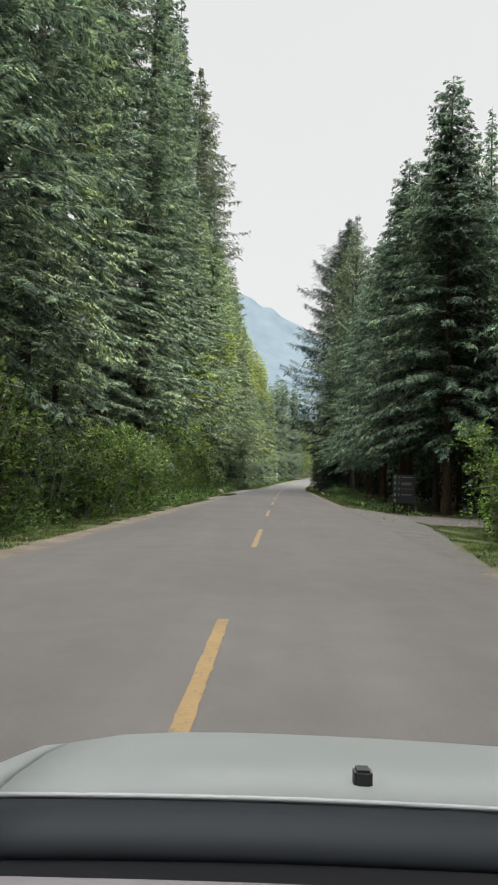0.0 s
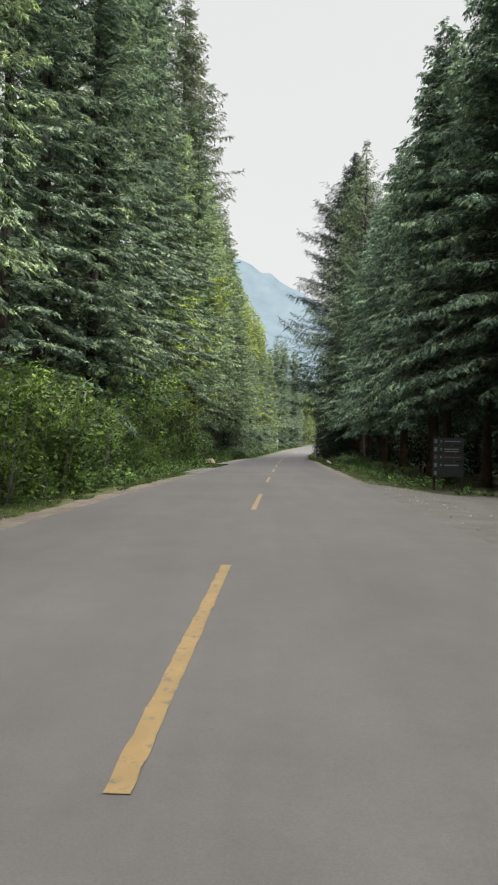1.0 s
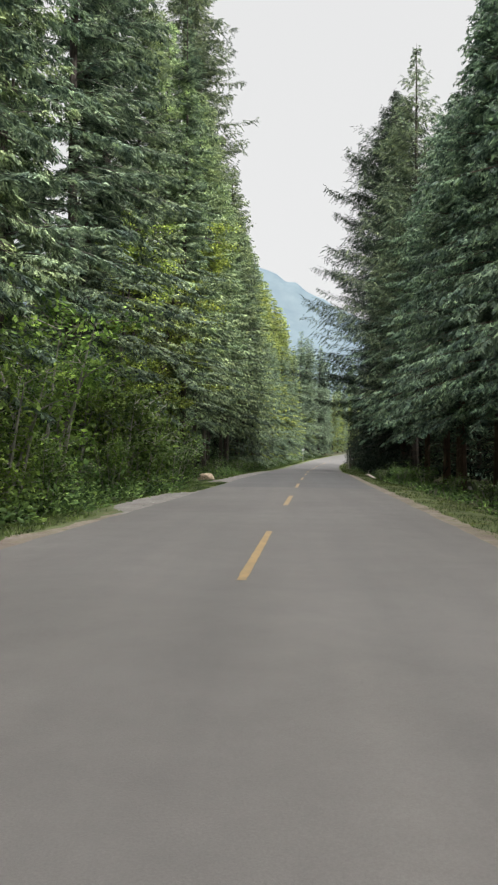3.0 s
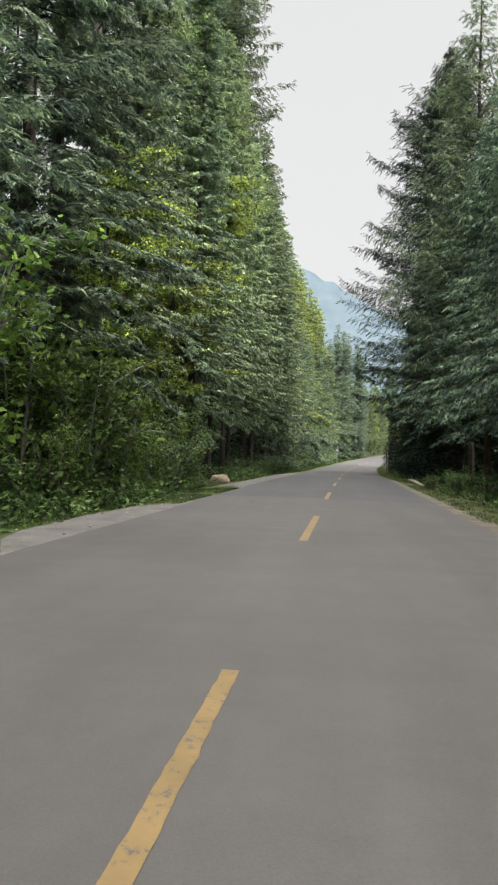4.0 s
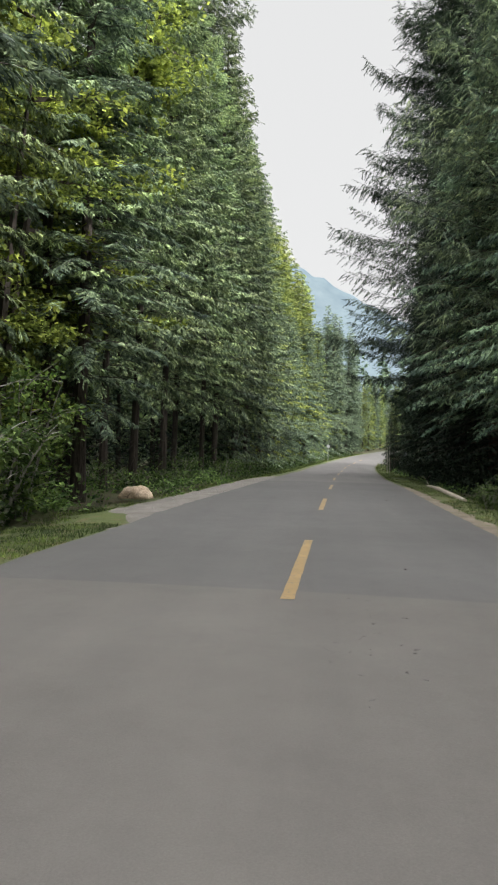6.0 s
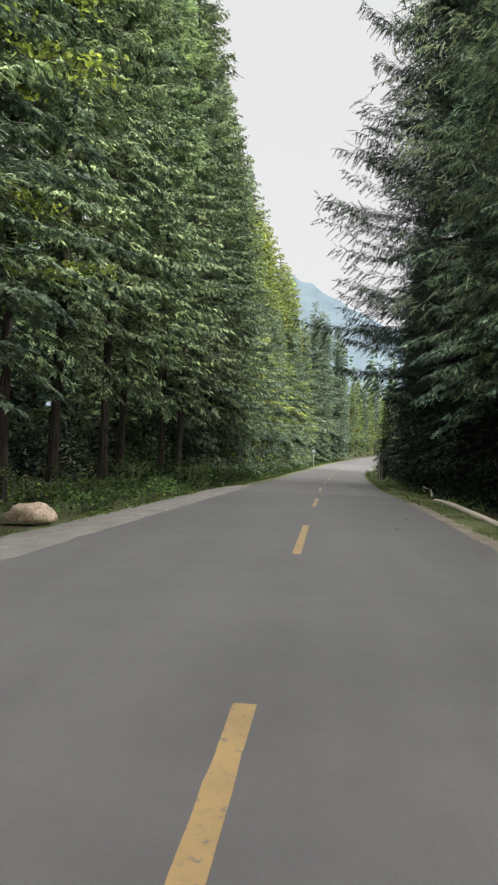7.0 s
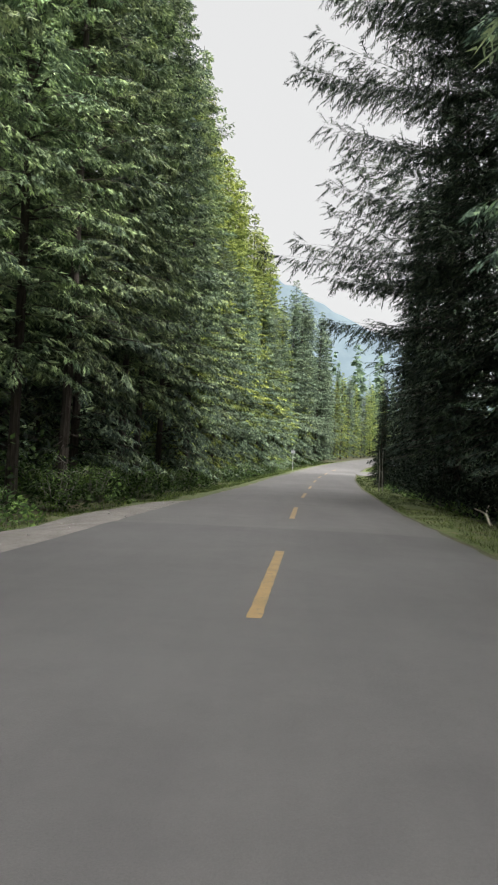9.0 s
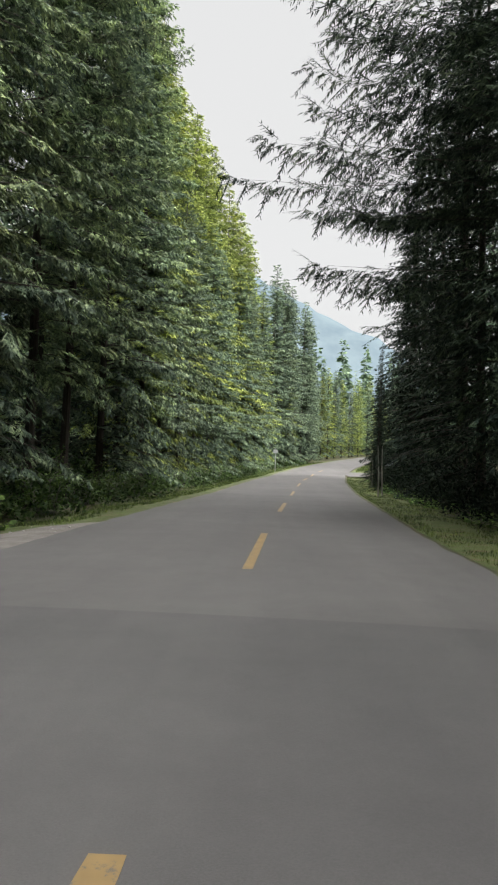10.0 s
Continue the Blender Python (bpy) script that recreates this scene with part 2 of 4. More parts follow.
def ground_z(x, y):
    """Height of the earth beside and under the road."""
    d = abs(x - cx(y)) - HALF
    z = cz(y) - 0.09 - 0.22 * smooth(0.6, 3.0, d)
    if x < cx(y):
        z += 0.5 * smooth(2.5, 9.0, d)
    z += (0.05 + 0.25 * smooth(3, 12, d)) * wob(x, y, 0.35) * smooth(0.3, 1.5, d)
    return z + 0.02 * max(0.0, d - 25)


def grid_sheet(name, xs, ys, height, material, label, category):
    vs = [(x, y, height(x, y)) for y in ys for x in xs]
    w = len(xs)
    fs = [(j * w + i, j * w + i + 1, (j + 1) * w + i + 1, (j + 1) * w + i) for j in range(len(ys) - 1) for i in range(w - 1)]
    return tagged(link_mesh(name, vs, fs, material, shade=True), label, category, kind="structure")


def strip(name, left, right, y0, y1, step, lift, material, label, category, cols=4, height=None):
    """A ribbon along the road between two edge functions."""
    n = max(2, int((y1 - y0) / step) + 1)
    ys = [y0 + (y1 - y0) * i / (n - 1) for i in range(n)]
    vs, fs = [], []
    for y in ys:
        a, b = left(y), right(y)
        for k in range(cols + 1):
            x = a + (b - a) * k / cols
            vs.append((x, y, (height(x, y) if height else cz(y)) + lift))
    w = cols + 1
    fs = [(j * w + i, j * w + i + 1, (j + 1) * w + i + 1, (j + 1) * w + i) for j in range(n - 1) for i in range(cols)]
    ob = link_mesh(name, vs, fs, material, shade=True)
    return tagged(ob, label, category, kind="structure")


# ---- ground, road and shoulders ----
gx = sorted(set([-3000, -1500, -700, -300, -150, -90, -60, -45] + [-35 + 1.4 * i for i in range(22)] + [-4.5 + 0.5 * i for i in range(36)] + [14 + 1.5 * i for i in range(24)] + [55, 70, 90, 120, 200, 400, 900, 1800, 3000]))
gy = sorted(set([-3000, -1200, -500, -200, -100, -50] + [-30 + 1.2 * i for i in range(150)] + [152 + 3 * i for i in range(35)] + [280, 320, 400, 600, 1000, 1800, 3200]))
grid_sheet("ground", gx, gy, ground_z, FLOOR, "dark forest floor of moss, needles and bare earth", "ground")


def edge(side, k, amp):
    return lambda y: cx(y) + side * ((3.45 + 0.15 * smooth(42, 52, y) + 0.15 * smooth(56, 61, y) if side < 0 else 3.35 - 0.2 * smooth(76, 90, y)) + amp * wob(0, y, 0.9, k) + 0.4 * amp * wob(0, y, 4.0, k + 3))


SEAM_A, SEAM_B = 50.6, 81.2


def road_piece(name, y0, y1, material, label, lift=0.0):
    n = max(2, int((y1 - y0) / 0.5) + 1)
    el, er = edge(-1, 1.0, 0.09), edge(1, 2.0, 0.09)
    vs, cols = [], 8
    for i in range(n):
        y = y0 + (y1 - y0) * i / (n - 1)
        a, b = el(y), er(y)
        vs.append((a, y, cz(y) - 0.12))
        for k in range(cols + 1):
            u = 2 * k / cols - 1
            skew = 0.5 * u if i in (0, n - 1) else 0.0
            vs.append((a + (b - a) * k / cols, y - 0.5 * skew, cz(y) + 0.0 - 0.035 * u * u + lift))
        vs.append((b, y, cz(y) - 0.12))
    w = cols + 3
    fs = [(j * w + i, j * w + i + 1, (j + 1) * w + i + 1, (j + 1) * w + i) for j in range(n - 1) for i in range(w - 1)]
    fs += [tuple(range(w))[::-1], tuple(range((n - 1) * w, n * w))]
    return tagged(link_mesh(name, vs, fs, material), label, "road", kind="structure")


road_a = road_piece("road", -60, SEAM_A, ASPHALT_OLD, "worn grey asphalt of a two-lane forest road")
road_b = road_piece("road", SEAM_A, SEAM_B, ASPHALT_DARK, "darker newer asphalt patch across both lanes")
road_c = road_piece("road", SEAM_B, 290, ASPHALT_PALE, "pale worn asphalt climbing round the far bend")

centre_line = tagged(new("centre_line"), "dashed yellow centre line painted on the asphalt", "road marking", kind="structure")
for i in range(-1, 15):
    y0 = 5.16 + 11.25 * (i - 1)
    rows_n = 48
    vs, fs = [], []
    for k in range(rows_n + 1):
        y = y0 + 4.74 * k / rows_n
        s, ragged = (0.05 if y < 36 else 0.066) + 0.008 * wob(y, 0.0, 3.0), 0.014 if y < 36 else 0.006
        lift = 0.005
        vs += [(cx(y) - s - ragged * wob(0.0, y, 7.0, 2.0), y, cz(y) + lift), (cx(y) + s + ragged * wob(0.0, y, 7.0, 5.0), y, cz(y) + lift)]
    fs = [(2 * k, 2 * k + 1, 2 * k + 3, 2 * k + 2) for k in range(rows_n)]
    link_mesh("dash", vs, fs, YELLOW, centre_line)


def shoulder(name, side, y0, y1, reach, material, label, k, lift=0.02):
    """Earth or gravel from the asphalt's edge outwards, ending in a ragged line."""
    inner = lambda y: cx(y) + side * (HALF - 0.35 - (0.25 * smooth(76, 90, y) if side > 0 else 0.0))
    outer = lambda y: cx(y) + side * (HALF + max(0.05, reach(y) + 0.22 * wob(0, y, 0.8, k) + 0.12 * wob(0, y, 3.5, k)))
    a, b = (outer, inner) if side < 0 else (inner, outer)
    return strip(name, a, b, y0, y1, 0.4, lift, material, label, "shoulder", 4,
                 lambda x, y: ground_z(x, y) + 0.03 * wob(x, y, 2.0, k) + 0.01)


def hump(y0, y1, ramp_m, top, low=0.15):
    return lambda y: low + (top - low) * smooth(y0, y0 + ramp_m, y) * (1 - smooth(y1 - ramp_m, y1, y))


shoulder("shoulder", -1, -40, 36, hump(-40, 36, 6, 0.5), SOIL, "bare brown earth along the edge of the asphalt", 11)
shoulder("shoulder", -1, 36, 48, hump(36, 48, 4, 1.1), GRAVEL, "rough stony gravel beside the asphalt", 12)
shoulder("shoulder", -1, 56, 92, hump(57, 92, 5, 1.9), GRAVEL, "pale gravel pull-out beside the asphalt", 13)
shoulder("shoulder", -1, 92, 190, hump(92, 190, 8, 0.3), SOIL, "thin earth edge along the asphalt", 14)
shoulder("shoulder", 1, -40, 3, hump(-40, 12, 5, 0.25), SOIL, "bare earth along the edge of the asphalt", 15)
shoulder("shoulder", 1, 3, 30, lambda y: 0.2 + 1.75 * smooth(3, 17, y) * (1 - smooth(24, 30, y)), GRIT, "worn gravel apron at a side track", 16)
shoulder("shoulder", 1, 30, 78, hump(30, 78, 4, 0.25), SOIL, "thin earth edge along the asphalt", 17)

# gravel side track into the trees, and the paved side road further on
strip("side_track", lambda y: cx(y) + HALF + 0.8, lambda y: 13.5, 19.0, 26.0, 0.5, 0.03, GRIT, "gravel side track leading off into the trees", "track", 10, ground_z)


def cross_strip(name, x0, x1, near, far, lift, material, label, category):
    vs, n, m = [], 24, 6
    for i in range(n + 1):
        x = x0 + (x1 - x0) * i / n
        for k in range(m + 1):
            y = near(x) + (far(x) - near(x)) * k / m
            vs.append((x, y, max(cz(y), ground_z(x, y)) + lift))
    w = m + 1
    fs = [(i * w + k, (i + 1) * w + k, (i + 1) * w + k + 1, i * w + k + 1) for i in range(n) for k in range(m)]
    return tagged(link_mesh(name, vs, fs, material, shade=True), label, category, kind="structure")


cross_strip("side_road", cx(147) + HALF - 0.6, 60, lambda x: 143.5 + 0.28 * (x - 10) - 2.5 * smooth(16, 9, x), lambda x: 149 + 0.28 * (x - 10) + 3.0 * smooth(17, 10, x), 0.012, ASPHALT_PALE, "pale side road branching off before the bend", "road")

# grassy verges
for side, y0, y1, reach, k in ((-1, -30, 200, 2.6, 21), (1, -30, 19.5, 4.5, 22), (1, 25.5, 142, 2.2, 23), (1, 153, 215, 3.5, 24)):
    a = lambda y, s=side: cx(y) + s * (HALF + 0.05 + (1.6 * smooth(3, 17, y) * (1 - smooth(24, 29, y)) - 0.3 * smooth(76, 90, y) if s > 0 else 0.0))
    b = lambda y, s=side, r=reach, q=k: cx(y) + s * (HALF + r + 0.7 * wob(0, y, 0.5, q))
    strip("verge", b if side < 0 else a, a if side < 0 else b, y0, y1, 0.5, 0.012, TURF, "short grass and weeds along the road", "verge", 6, ground_z)


# ---- plants ----
def rng_of(seed):
    return np.random.default_rng(seed)


def conifer(name, seed, height, base, reach, droop, rise, spacing, ring, fine, leaf, label, trunk_r=0.3, taper=0.85, hang=0.15, gap=0.36, full_round=False, leafsize=1.0, side_len=0.24, skirt=0.78, body=0.14, fringe=False, upturn=0.0, twig=1.2, bark=None):
    """A conifer: tapered trunk, limbs in uneven tiers, and flat feathery sprays along each limb; fuller towards its
    local +x, the side in the camera's view, and thinned behind.
    """
    r = rng_of(seed)
    root = tagged(new(name), label, "conifer")
    wood, leaves = [], []
    lean = r.normal(0, 0.010, 2)
    hs = np.linspace(-0.3, height, 12)
    path = [(lean[0] * h + 0.05 * math.sin(h * 0.3 + seed), lean[1] * h + 0.05 * math.cos(h * 0.23), h) for h in hs]
    wood.append(tube(path, [trunk_r * (1 - max(0.0, h) / height) ** 0.8 * (1.35 if h < 0 else 1.0) + 0.012 for h in hs], 8))
    for k in range(int(base * 6)):
        az, h = r.uniform(0, 6.283), r.uniform(0.25, 1.0) * base
        ln = r.uniform(0.4, 2.1)
        d = np.array([math.cos(az), math.sin(az), r.uniform(-0.5, 0.05)])
        p0 = np.array([lean[0] * h, lean[1] * h, h])
        wood.append(tube([tuple(p0), tuple(p0 + d * ln * 0.6), tuple(p0 + d * ln + [0, 0, -0.1 * ln])], [0.018, 0.011, 0.004], 3))
    z = base
    while z < height - 0.2:
        u = (z - base) / (height - base)
        shape = (1 - u) ** taper * (skirt + (1 - skirt) * smooth(0, 0.16, u))
        if fringe:
            shape = min(shape, 1.9 * (1 - u))
        turn0 = r.uniform(0, 6.283)
        count = ring if u < 0.85 else max(4, ring - 2)
        for k in range(count):
            az = turn0 + 2 * math.pi * k / count + r.normal(0, 0.25)
            if r.random() < (0.16 if fringe and math.cos(az) > -0.3 else 0.07 if full_round or math.cos(az) > -0.3 else 0.6):
                continue
            length = max(0.2 if fine > 1 else 0.5, reach * shape * r.choice([r.uniform(0.55, 0.9), r.uniform(0.85, 1.15)]) * (1 + 0.12 * math.sin(z * 1.1 + seed)))
            out = np.array([math.cos(az), math.sin(az), 0.0])
            lat = np.array([-math.sin(az), math.cos(az), 0.0])
            start = np.array([lean[0] * z, lean[1] * z, z + r.normal(0, 0.16 * spacing)])
            up = rise * (1 + 1.6 * u) + r.normal(0, 0.07)
            dr = droop * r.uniform(0.6, 1.3) * (1 - 0.55 * u)
            sway = r.normal(0, 0.10)
            at = lambda t: start + np.outer(t, out) * length + np.outer(sway * t * t, lat) * length + np.outer(up * t - 1.35 * dr * t * t + 0.4 * dr * t ** 3 + upturn * t ** 5, [0, 0, 1]) * length
            if length > 0.9 and (fine > 1 or k == 0):
                w0 = min(0.025 if fringe else 0.045, 0.010 * length + 0.006)
                wood.append(tube([tuple(v) for v in at(np.array([0.02, 0.3, 0.6, 0.93]))], [w0, 0.75 * w0, 0.45 * w0, 0.003], 3))
            if length > 0.7 and not fringe:
                n_in = min(8, 4 + int(length)) if fine > 1 else 2 * min(7, 3 + int(length))
                ti = r.uniform(0.0, 0.42 if fine > 1 else 0.7, n_in)
                li = np.minimum(0.30 * length, 0.5 if fine > 1 else 1.3) * r.uniform(0.7, 1.2, n_in)
                ai = r.uniform(-1.1, 1.1, n_in)
                wi = np.cos(ai)[:, None] * out + np.sin(ai)[:, None] * lat + np.outer(r.uniform(-0.5, 0.1, n_in), [0, 0, 1])
                leaves.append(kites(at(ti), wi, unit(np.array([0, 0, 1.0]) + r.normal(0, 0.6, (n_in, 3))), li, (0.2 if fine > 1 else 0.42) * li))
            m = max(2, int(length / gap))
            for sgn in (-1, 1):
                t = np.clip((np.arange(m) + r.uniform(0.1, 0.9, m)) / m * 0.92 + 0.08, 0, 1) ** 0.9
                p = at(t) + r.normal(0, 0.03, (m, 3))
                tw = np.minimum((side_len * length * (1.08 - t) + 0.26) * r.uniform(0.65, 1.25, m), twig)
                ang = np.radians(r.uniform(38, 68, m))
                fall = -hang * r.uniform(0.0, 2.0, m) + (up - 2 * dr * t) * 0.8
                if fringe:
                    tw = np.minimum(r.uniform(0.3, 1.25, m), 0.25 * length + 0.2) * (0.65 + 0.55 * np.sin(2.7 * t))
                    fall = -hang * r.uniform(-0.5, 2.2, m)
                way = unit(np.cos(ang)[:, None] * out + sgn * np.sin(ang)[:, None] * lat + np.outer(fall, [0, 0, 1]))
                nrm = unit(np.array([0, 0, 1.0]) + r.normal(0, 0.2, (m, 3)))
                side = np.cross(way, nrm)
                ws = leafsize
                leaves.append(kites(p, way, nrm, tw * 1.05, (0.016 if fringe else 0.012) * ws + body * tw))
                for f in range(fine):
                    for s2 in (-1, 1):
                        q = p + way * (tw * (0.08 + 0.82 * (f + r.uniform(0.1, 0.9, m)) / fine))[:, None]
                        turn = unit(way * 0.8 + s2 * side * r.uniform(0.55, 1.0, m)[:, None] + np.outer(-hang * r.uniform(0.0, 1.6, m), [0, 0, 1]))
                        leaves.append(spikes(q, turn, unit(nrm + r.normal(0, 0.25, (m, 3))), np.minimum(0.11 + 0.15 * tw, 0.23) * r.uniform(0.7, 1.3, m) * ws * (0.8 if fringe else 1.0), np.full(m, (0.038 if fringe else 0.066) * ws) * r.uniform(0.8, 1.3, m)))
            tip = at(np.array([0.8, 0.92]))
            tl = min(0.35, 0.12 + 0.08 * length)
            leaves.append(kites(tip, np.tile(out + [0, 0, up - 1.9 * dr], (2, 1)), np.tile([0, 0, 1.0], (2, 1)), np.array([tl, tl]), np.array([0.25, 0.25]) * tl))
        z += spacing * r.uniform(0.8, 1.25) * (1 - 0.55 * u)
    link_mesh("trunk", *join(wood), bark or BARK, root, "rough brown bark with bare side limbs")
    leaf_mesh("crown", leaves, leaf, root)
    return root


def broadleaf(name, seed, height, spread, leaf_len, count, leaf, bark, label, category, stems=4, base=0.15, droop=0.2, limbs=9, flat=1.0):
    """A shrub or young tree: several stems that fork, and leaves in loose clusters along them."""
    r = rng_of(seed)
    root = tagged(new(name), label, category)
    wood, ends = [], []
    for s in range(stems):
        az = 2 * math.pi * s / stems + r.uniform(-0.5, 0.5)
        tip = np.array([math.cos(az), math.sin(az), 0]) * spread * r.uniform(0.4, 0.9) + [0, 0, height * r.uniform(0.75, 1.0)]
        foot = np.array([math.cos(az), math.sin(az), 0]) * 0.12 * stems ** 0.5 * r.uniform(0.2, 1)
        bend = (foot + tip) / 2 + [0, 0, 0.18 * height]
        curve = lambda t: np.outer((1 - t) ** 2, foot) + np.outer(2 * t * (1 - t), bend) + np.outer(t * t, tip)
        ts = np.linspace(0, 1, 6)
        r0 = 0.012 * height + 0.008
        wood.append(tube([tuple(v) for v in curve(ts)], [r0 * (1.05 - t) for t in ts], 5))
        for b in range(limbs):
            t0 = r.uniform(base, 1.0)
            p0 = curve(np.array([t0]))[0]
            a2 = r.uniform(0, 2 * math.pi)
            d = np.array([math.cos(a2), math.sin(a2), flat * r.uniform(0.0, 0.7)])
            p1 = p0 + d * spread * r.uniform(0.25, 0.7) - [0, 0, droop * spread * 0.3]
            wood.append(tube([tuple(p0), tuple((p0 + p1) / 2 + [0, 0, 0.05]), tuple(p1)], [r0 * 0.4, r0 * 0.25, 0.003], 3))
            ends.append((p0, p1))
    per = max(1, count // len(ends))
    leaves = []
    for p0, p1 in ends:
        t = r.uniform(0.15, 1.08, per)
        p = p0 + np.outer(t, p1 - p0) + r.normal(0, 0.07 * spread + 0.05, (per, 3)) * [1, 1, flat]
        p[:, 2] = np.maximum(p[:, 2], 0.05)
        way = unit((p1 - p0) + r.normal(0, 0.9, (per, 3)) * np.linalg.norm(p1 - p0) + [0, 0, -droop])
        nrm = unit(np.array([0, 0, 1.0]) + r.normal(0, 0.45 if flat == 1.0 else 0.3, (per, 3)))
        ll = leaf_len * r.uniform(0.6, 1.3, per)
        leaves.append(kites(p, way, nrm, ll, ll * 0.62))
    link_mesh("stem", *join(wood), bark, root)
    leaf_mesh("crown", leaves, leaf, root)
    return root


def at_spot(x, y, turn, sink=0.05, size=1.0):
    return pose(x, y, ground_z(x, y) - sink, 0, 0, turn) @ Matrix.Diagonal((size, size, size, 1))


SPARE = []


def plant(proto, x, y, turn, size=1.0, sink=0.05):
    if proto in SPARE:
        SPARE.remove(proto)
        ob = proto
        ob.matrix_basis = at_spot(x, y, turn, sink, size)
    else:
        ob = copy_thing(proto, at_spot(x, y, turn, sink, 1.0))
    ob.scale = (size, size, size)
    return ob


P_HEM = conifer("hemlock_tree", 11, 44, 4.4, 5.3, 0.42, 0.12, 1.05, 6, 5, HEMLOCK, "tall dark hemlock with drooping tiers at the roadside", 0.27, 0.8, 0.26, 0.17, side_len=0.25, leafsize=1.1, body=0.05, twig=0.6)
P_SPR = conifer("spruce_tree", 23, 42, 4.0, 5.3, 0.32, 0.06, 1.08, 6, 5, HEMLOCK, "tall green spruce with layered drooping boughs", 0.27, 0.8, 0.24, 0.17, side_len=0.25, leafsize=1.1, body=0.05, twig=0.6)
P_MID = conifer("spruce_tree", 27, 24, 4.4, 5.0, 0.38, 0.10, 0.74, 9, 4, NEEDLE, "broad dark spruce with layered boughs beside the road", 0.22, 0.66, 0.4, 0.2, True, side_len=0.25, leafsize=1.1, body=0.07, twig=0.6, bark=BARK_RED)
P_SPRLOW = conifer("fir_tree", 29, 34, 0.8, 4.9, 0.34, 0.05, 0.88, 7, 3, NEEDLE_SHADED, "fir with low sweeping boughs, its needles darkened for shade", 0.25, 0.8, 0.24, 0.34, False, 1.15)
P_CED = conifer("cedar_tree", 37, 31, 4.8, 4.2, 0.62, 0.26, 0.74, 7, 5, CEDAR, "dense green cedar with hanging sprays at the roadside", 0.17, 0.58, 0.42, 0.15, False, 0.95, 0.24, 0.6, 0.05, twig=0.5, upturn=0.05)
# Cedar in the darker hemlock colour: the shade on the row is painted in.
P_CEDB = conifer("hemlock_tree", 38, 29, 1.6, 4.0, 0.6, 0.26, 0.78, 7, 4, HEMLOCK, "dense cedar with hanging sprays, in darker hemlock green for shade", 0.17, 0.55, 0.42, 0.22, False, 1.15, 0.26, 0.82, 0.09, twig=0.6)
P_CED_SUNLIT = conifer("cedar_tree", 39, 27, 1.6, 3.8, 0.6, 0.26, 0.78, 7, 4, CEDAR_SUNLIT, "cedar with sunlight painted into its yellow-green sprays", 0.2, 0.55, 0.42, 0.22, False, 1.15, 0.26, 0.82, 0.09, twig=0.6)
P_OPEN = conifer("spruce_tree", 41, 41, 2.6, 9.7, 0.26, 0.20, 0.62, 10, 8, SPRUCE_SHADED, "big open spruce with long fringed boughs over the road", 0.5, 0.48, 0.46, 0.155, False, 1.0, 0.10, 0.48, 0.02, True, 0.12)
P_OPENB = conifer("spruce_tree", 43, 33.6, 4.6, 7.9, 0.20, 0.26, 0.85, 7, 6, SUNNY, "spruce with an open pointed crown and upswept boughs", 0.3, 0.92, 0.5, 0.2, False, 1.3, 0.10, 0.6, 0.04, True, 0.11)
P_BIG = conifer("hemlock_tree", 47, 66, 5.0, 8.8, 0.30, 0.14, 0.95, 9, 6, SUNNY, "giant hemlock towering above the roadside trees", 0.6, 0.42, 0.4, 0.22, False, 1.6, 0.12, 0.6, 0.04, True, 0.10)
P_FAR = conifer("conifer_tree", 53, 38, 1.2, 4.9, 0.42, 0.12, 1.5, 6, 1, NEEDLE, "dark conifer standing in the forest behind", 0.22, 0.75, 0.3, 1.1, True, 2.6, body=0.26)
P_FARC = conifer("conifer_tree", 59, 33, 1.2, 4.3, 0.5, 0.2, 1.3, 6, 1, CEDAR, "green conifer standing in the forest behind", 0.20, 0.6, 0.3, 0.9, True, 2.2, body=0.22)
P_SHRUB = broadleaf("shrub", 71, 3.0, 1.5, 0.14, 2600, SHRUB, BARK_PALE, "leafy green roadside shrub", "shrub", 7, 0.05)
P_SHRUBB = broadleaf("shrub", 73, 2.2, 1.4, 0.13, 2000, HERB, BARK_PALE, "low dark-leaved roadside shrub", "shrub", 8, 0.0)
P_SHRUBC = broadleaf("shrub", 79, 3.9, 1.7, 0.15, 3400, BRIGHT, BARK_PALE, "tall shrub with fresh yellow-green leaves", "shrub", 7, 0.1)
P_MAPLE = broadleaf("young_maple", 83, 13, 3.4, 0.16, 22000, LIME, BARK, "young maple with layered yellow-green leaves", "deciduous tree", 5, 0.1, 0.15, 16, 0.35)
SPARE += [P_HEM, P_SPR, P_MID, P_SPRLOW, P_CED, P_CEDB, P_CED_SUNLIT, P_FAR, P_FARC, P_SHRUB, P_SHRUBB, P_SHRUBC, P_MAPLE]

rt = random.Random(5)
FRONT, BEHIND = "front row of conifers by the road", "conifers behind the front row"


def row(y0, y1, step, off, protos, group, jitter=1.0, sizes=(0.85, 1.15), gaps=()):
    y = y0
    while y < y1:
        yy = y + rt.uniform(-0.3, 0.3) * step
        if not any(a < yy < b for a, b in gaps):
            x = cx(yy) + off + rt.uniform(-jitter, jitter)
            turn = rt.uniform(-60, 60) + (0 if off < 0 else 180)
            plant(rt.choice(protos), x, yy, turn, rt.uniform(*sizes))["group"] = group
        y += step


# left of the road
row(11, 62, 4.0, -9.0, [P_HEM, P_SPR, P_HEM, P_CED], FRONT, 0.8, (0.86, 1.06))
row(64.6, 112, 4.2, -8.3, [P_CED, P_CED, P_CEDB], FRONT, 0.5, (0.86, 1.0))
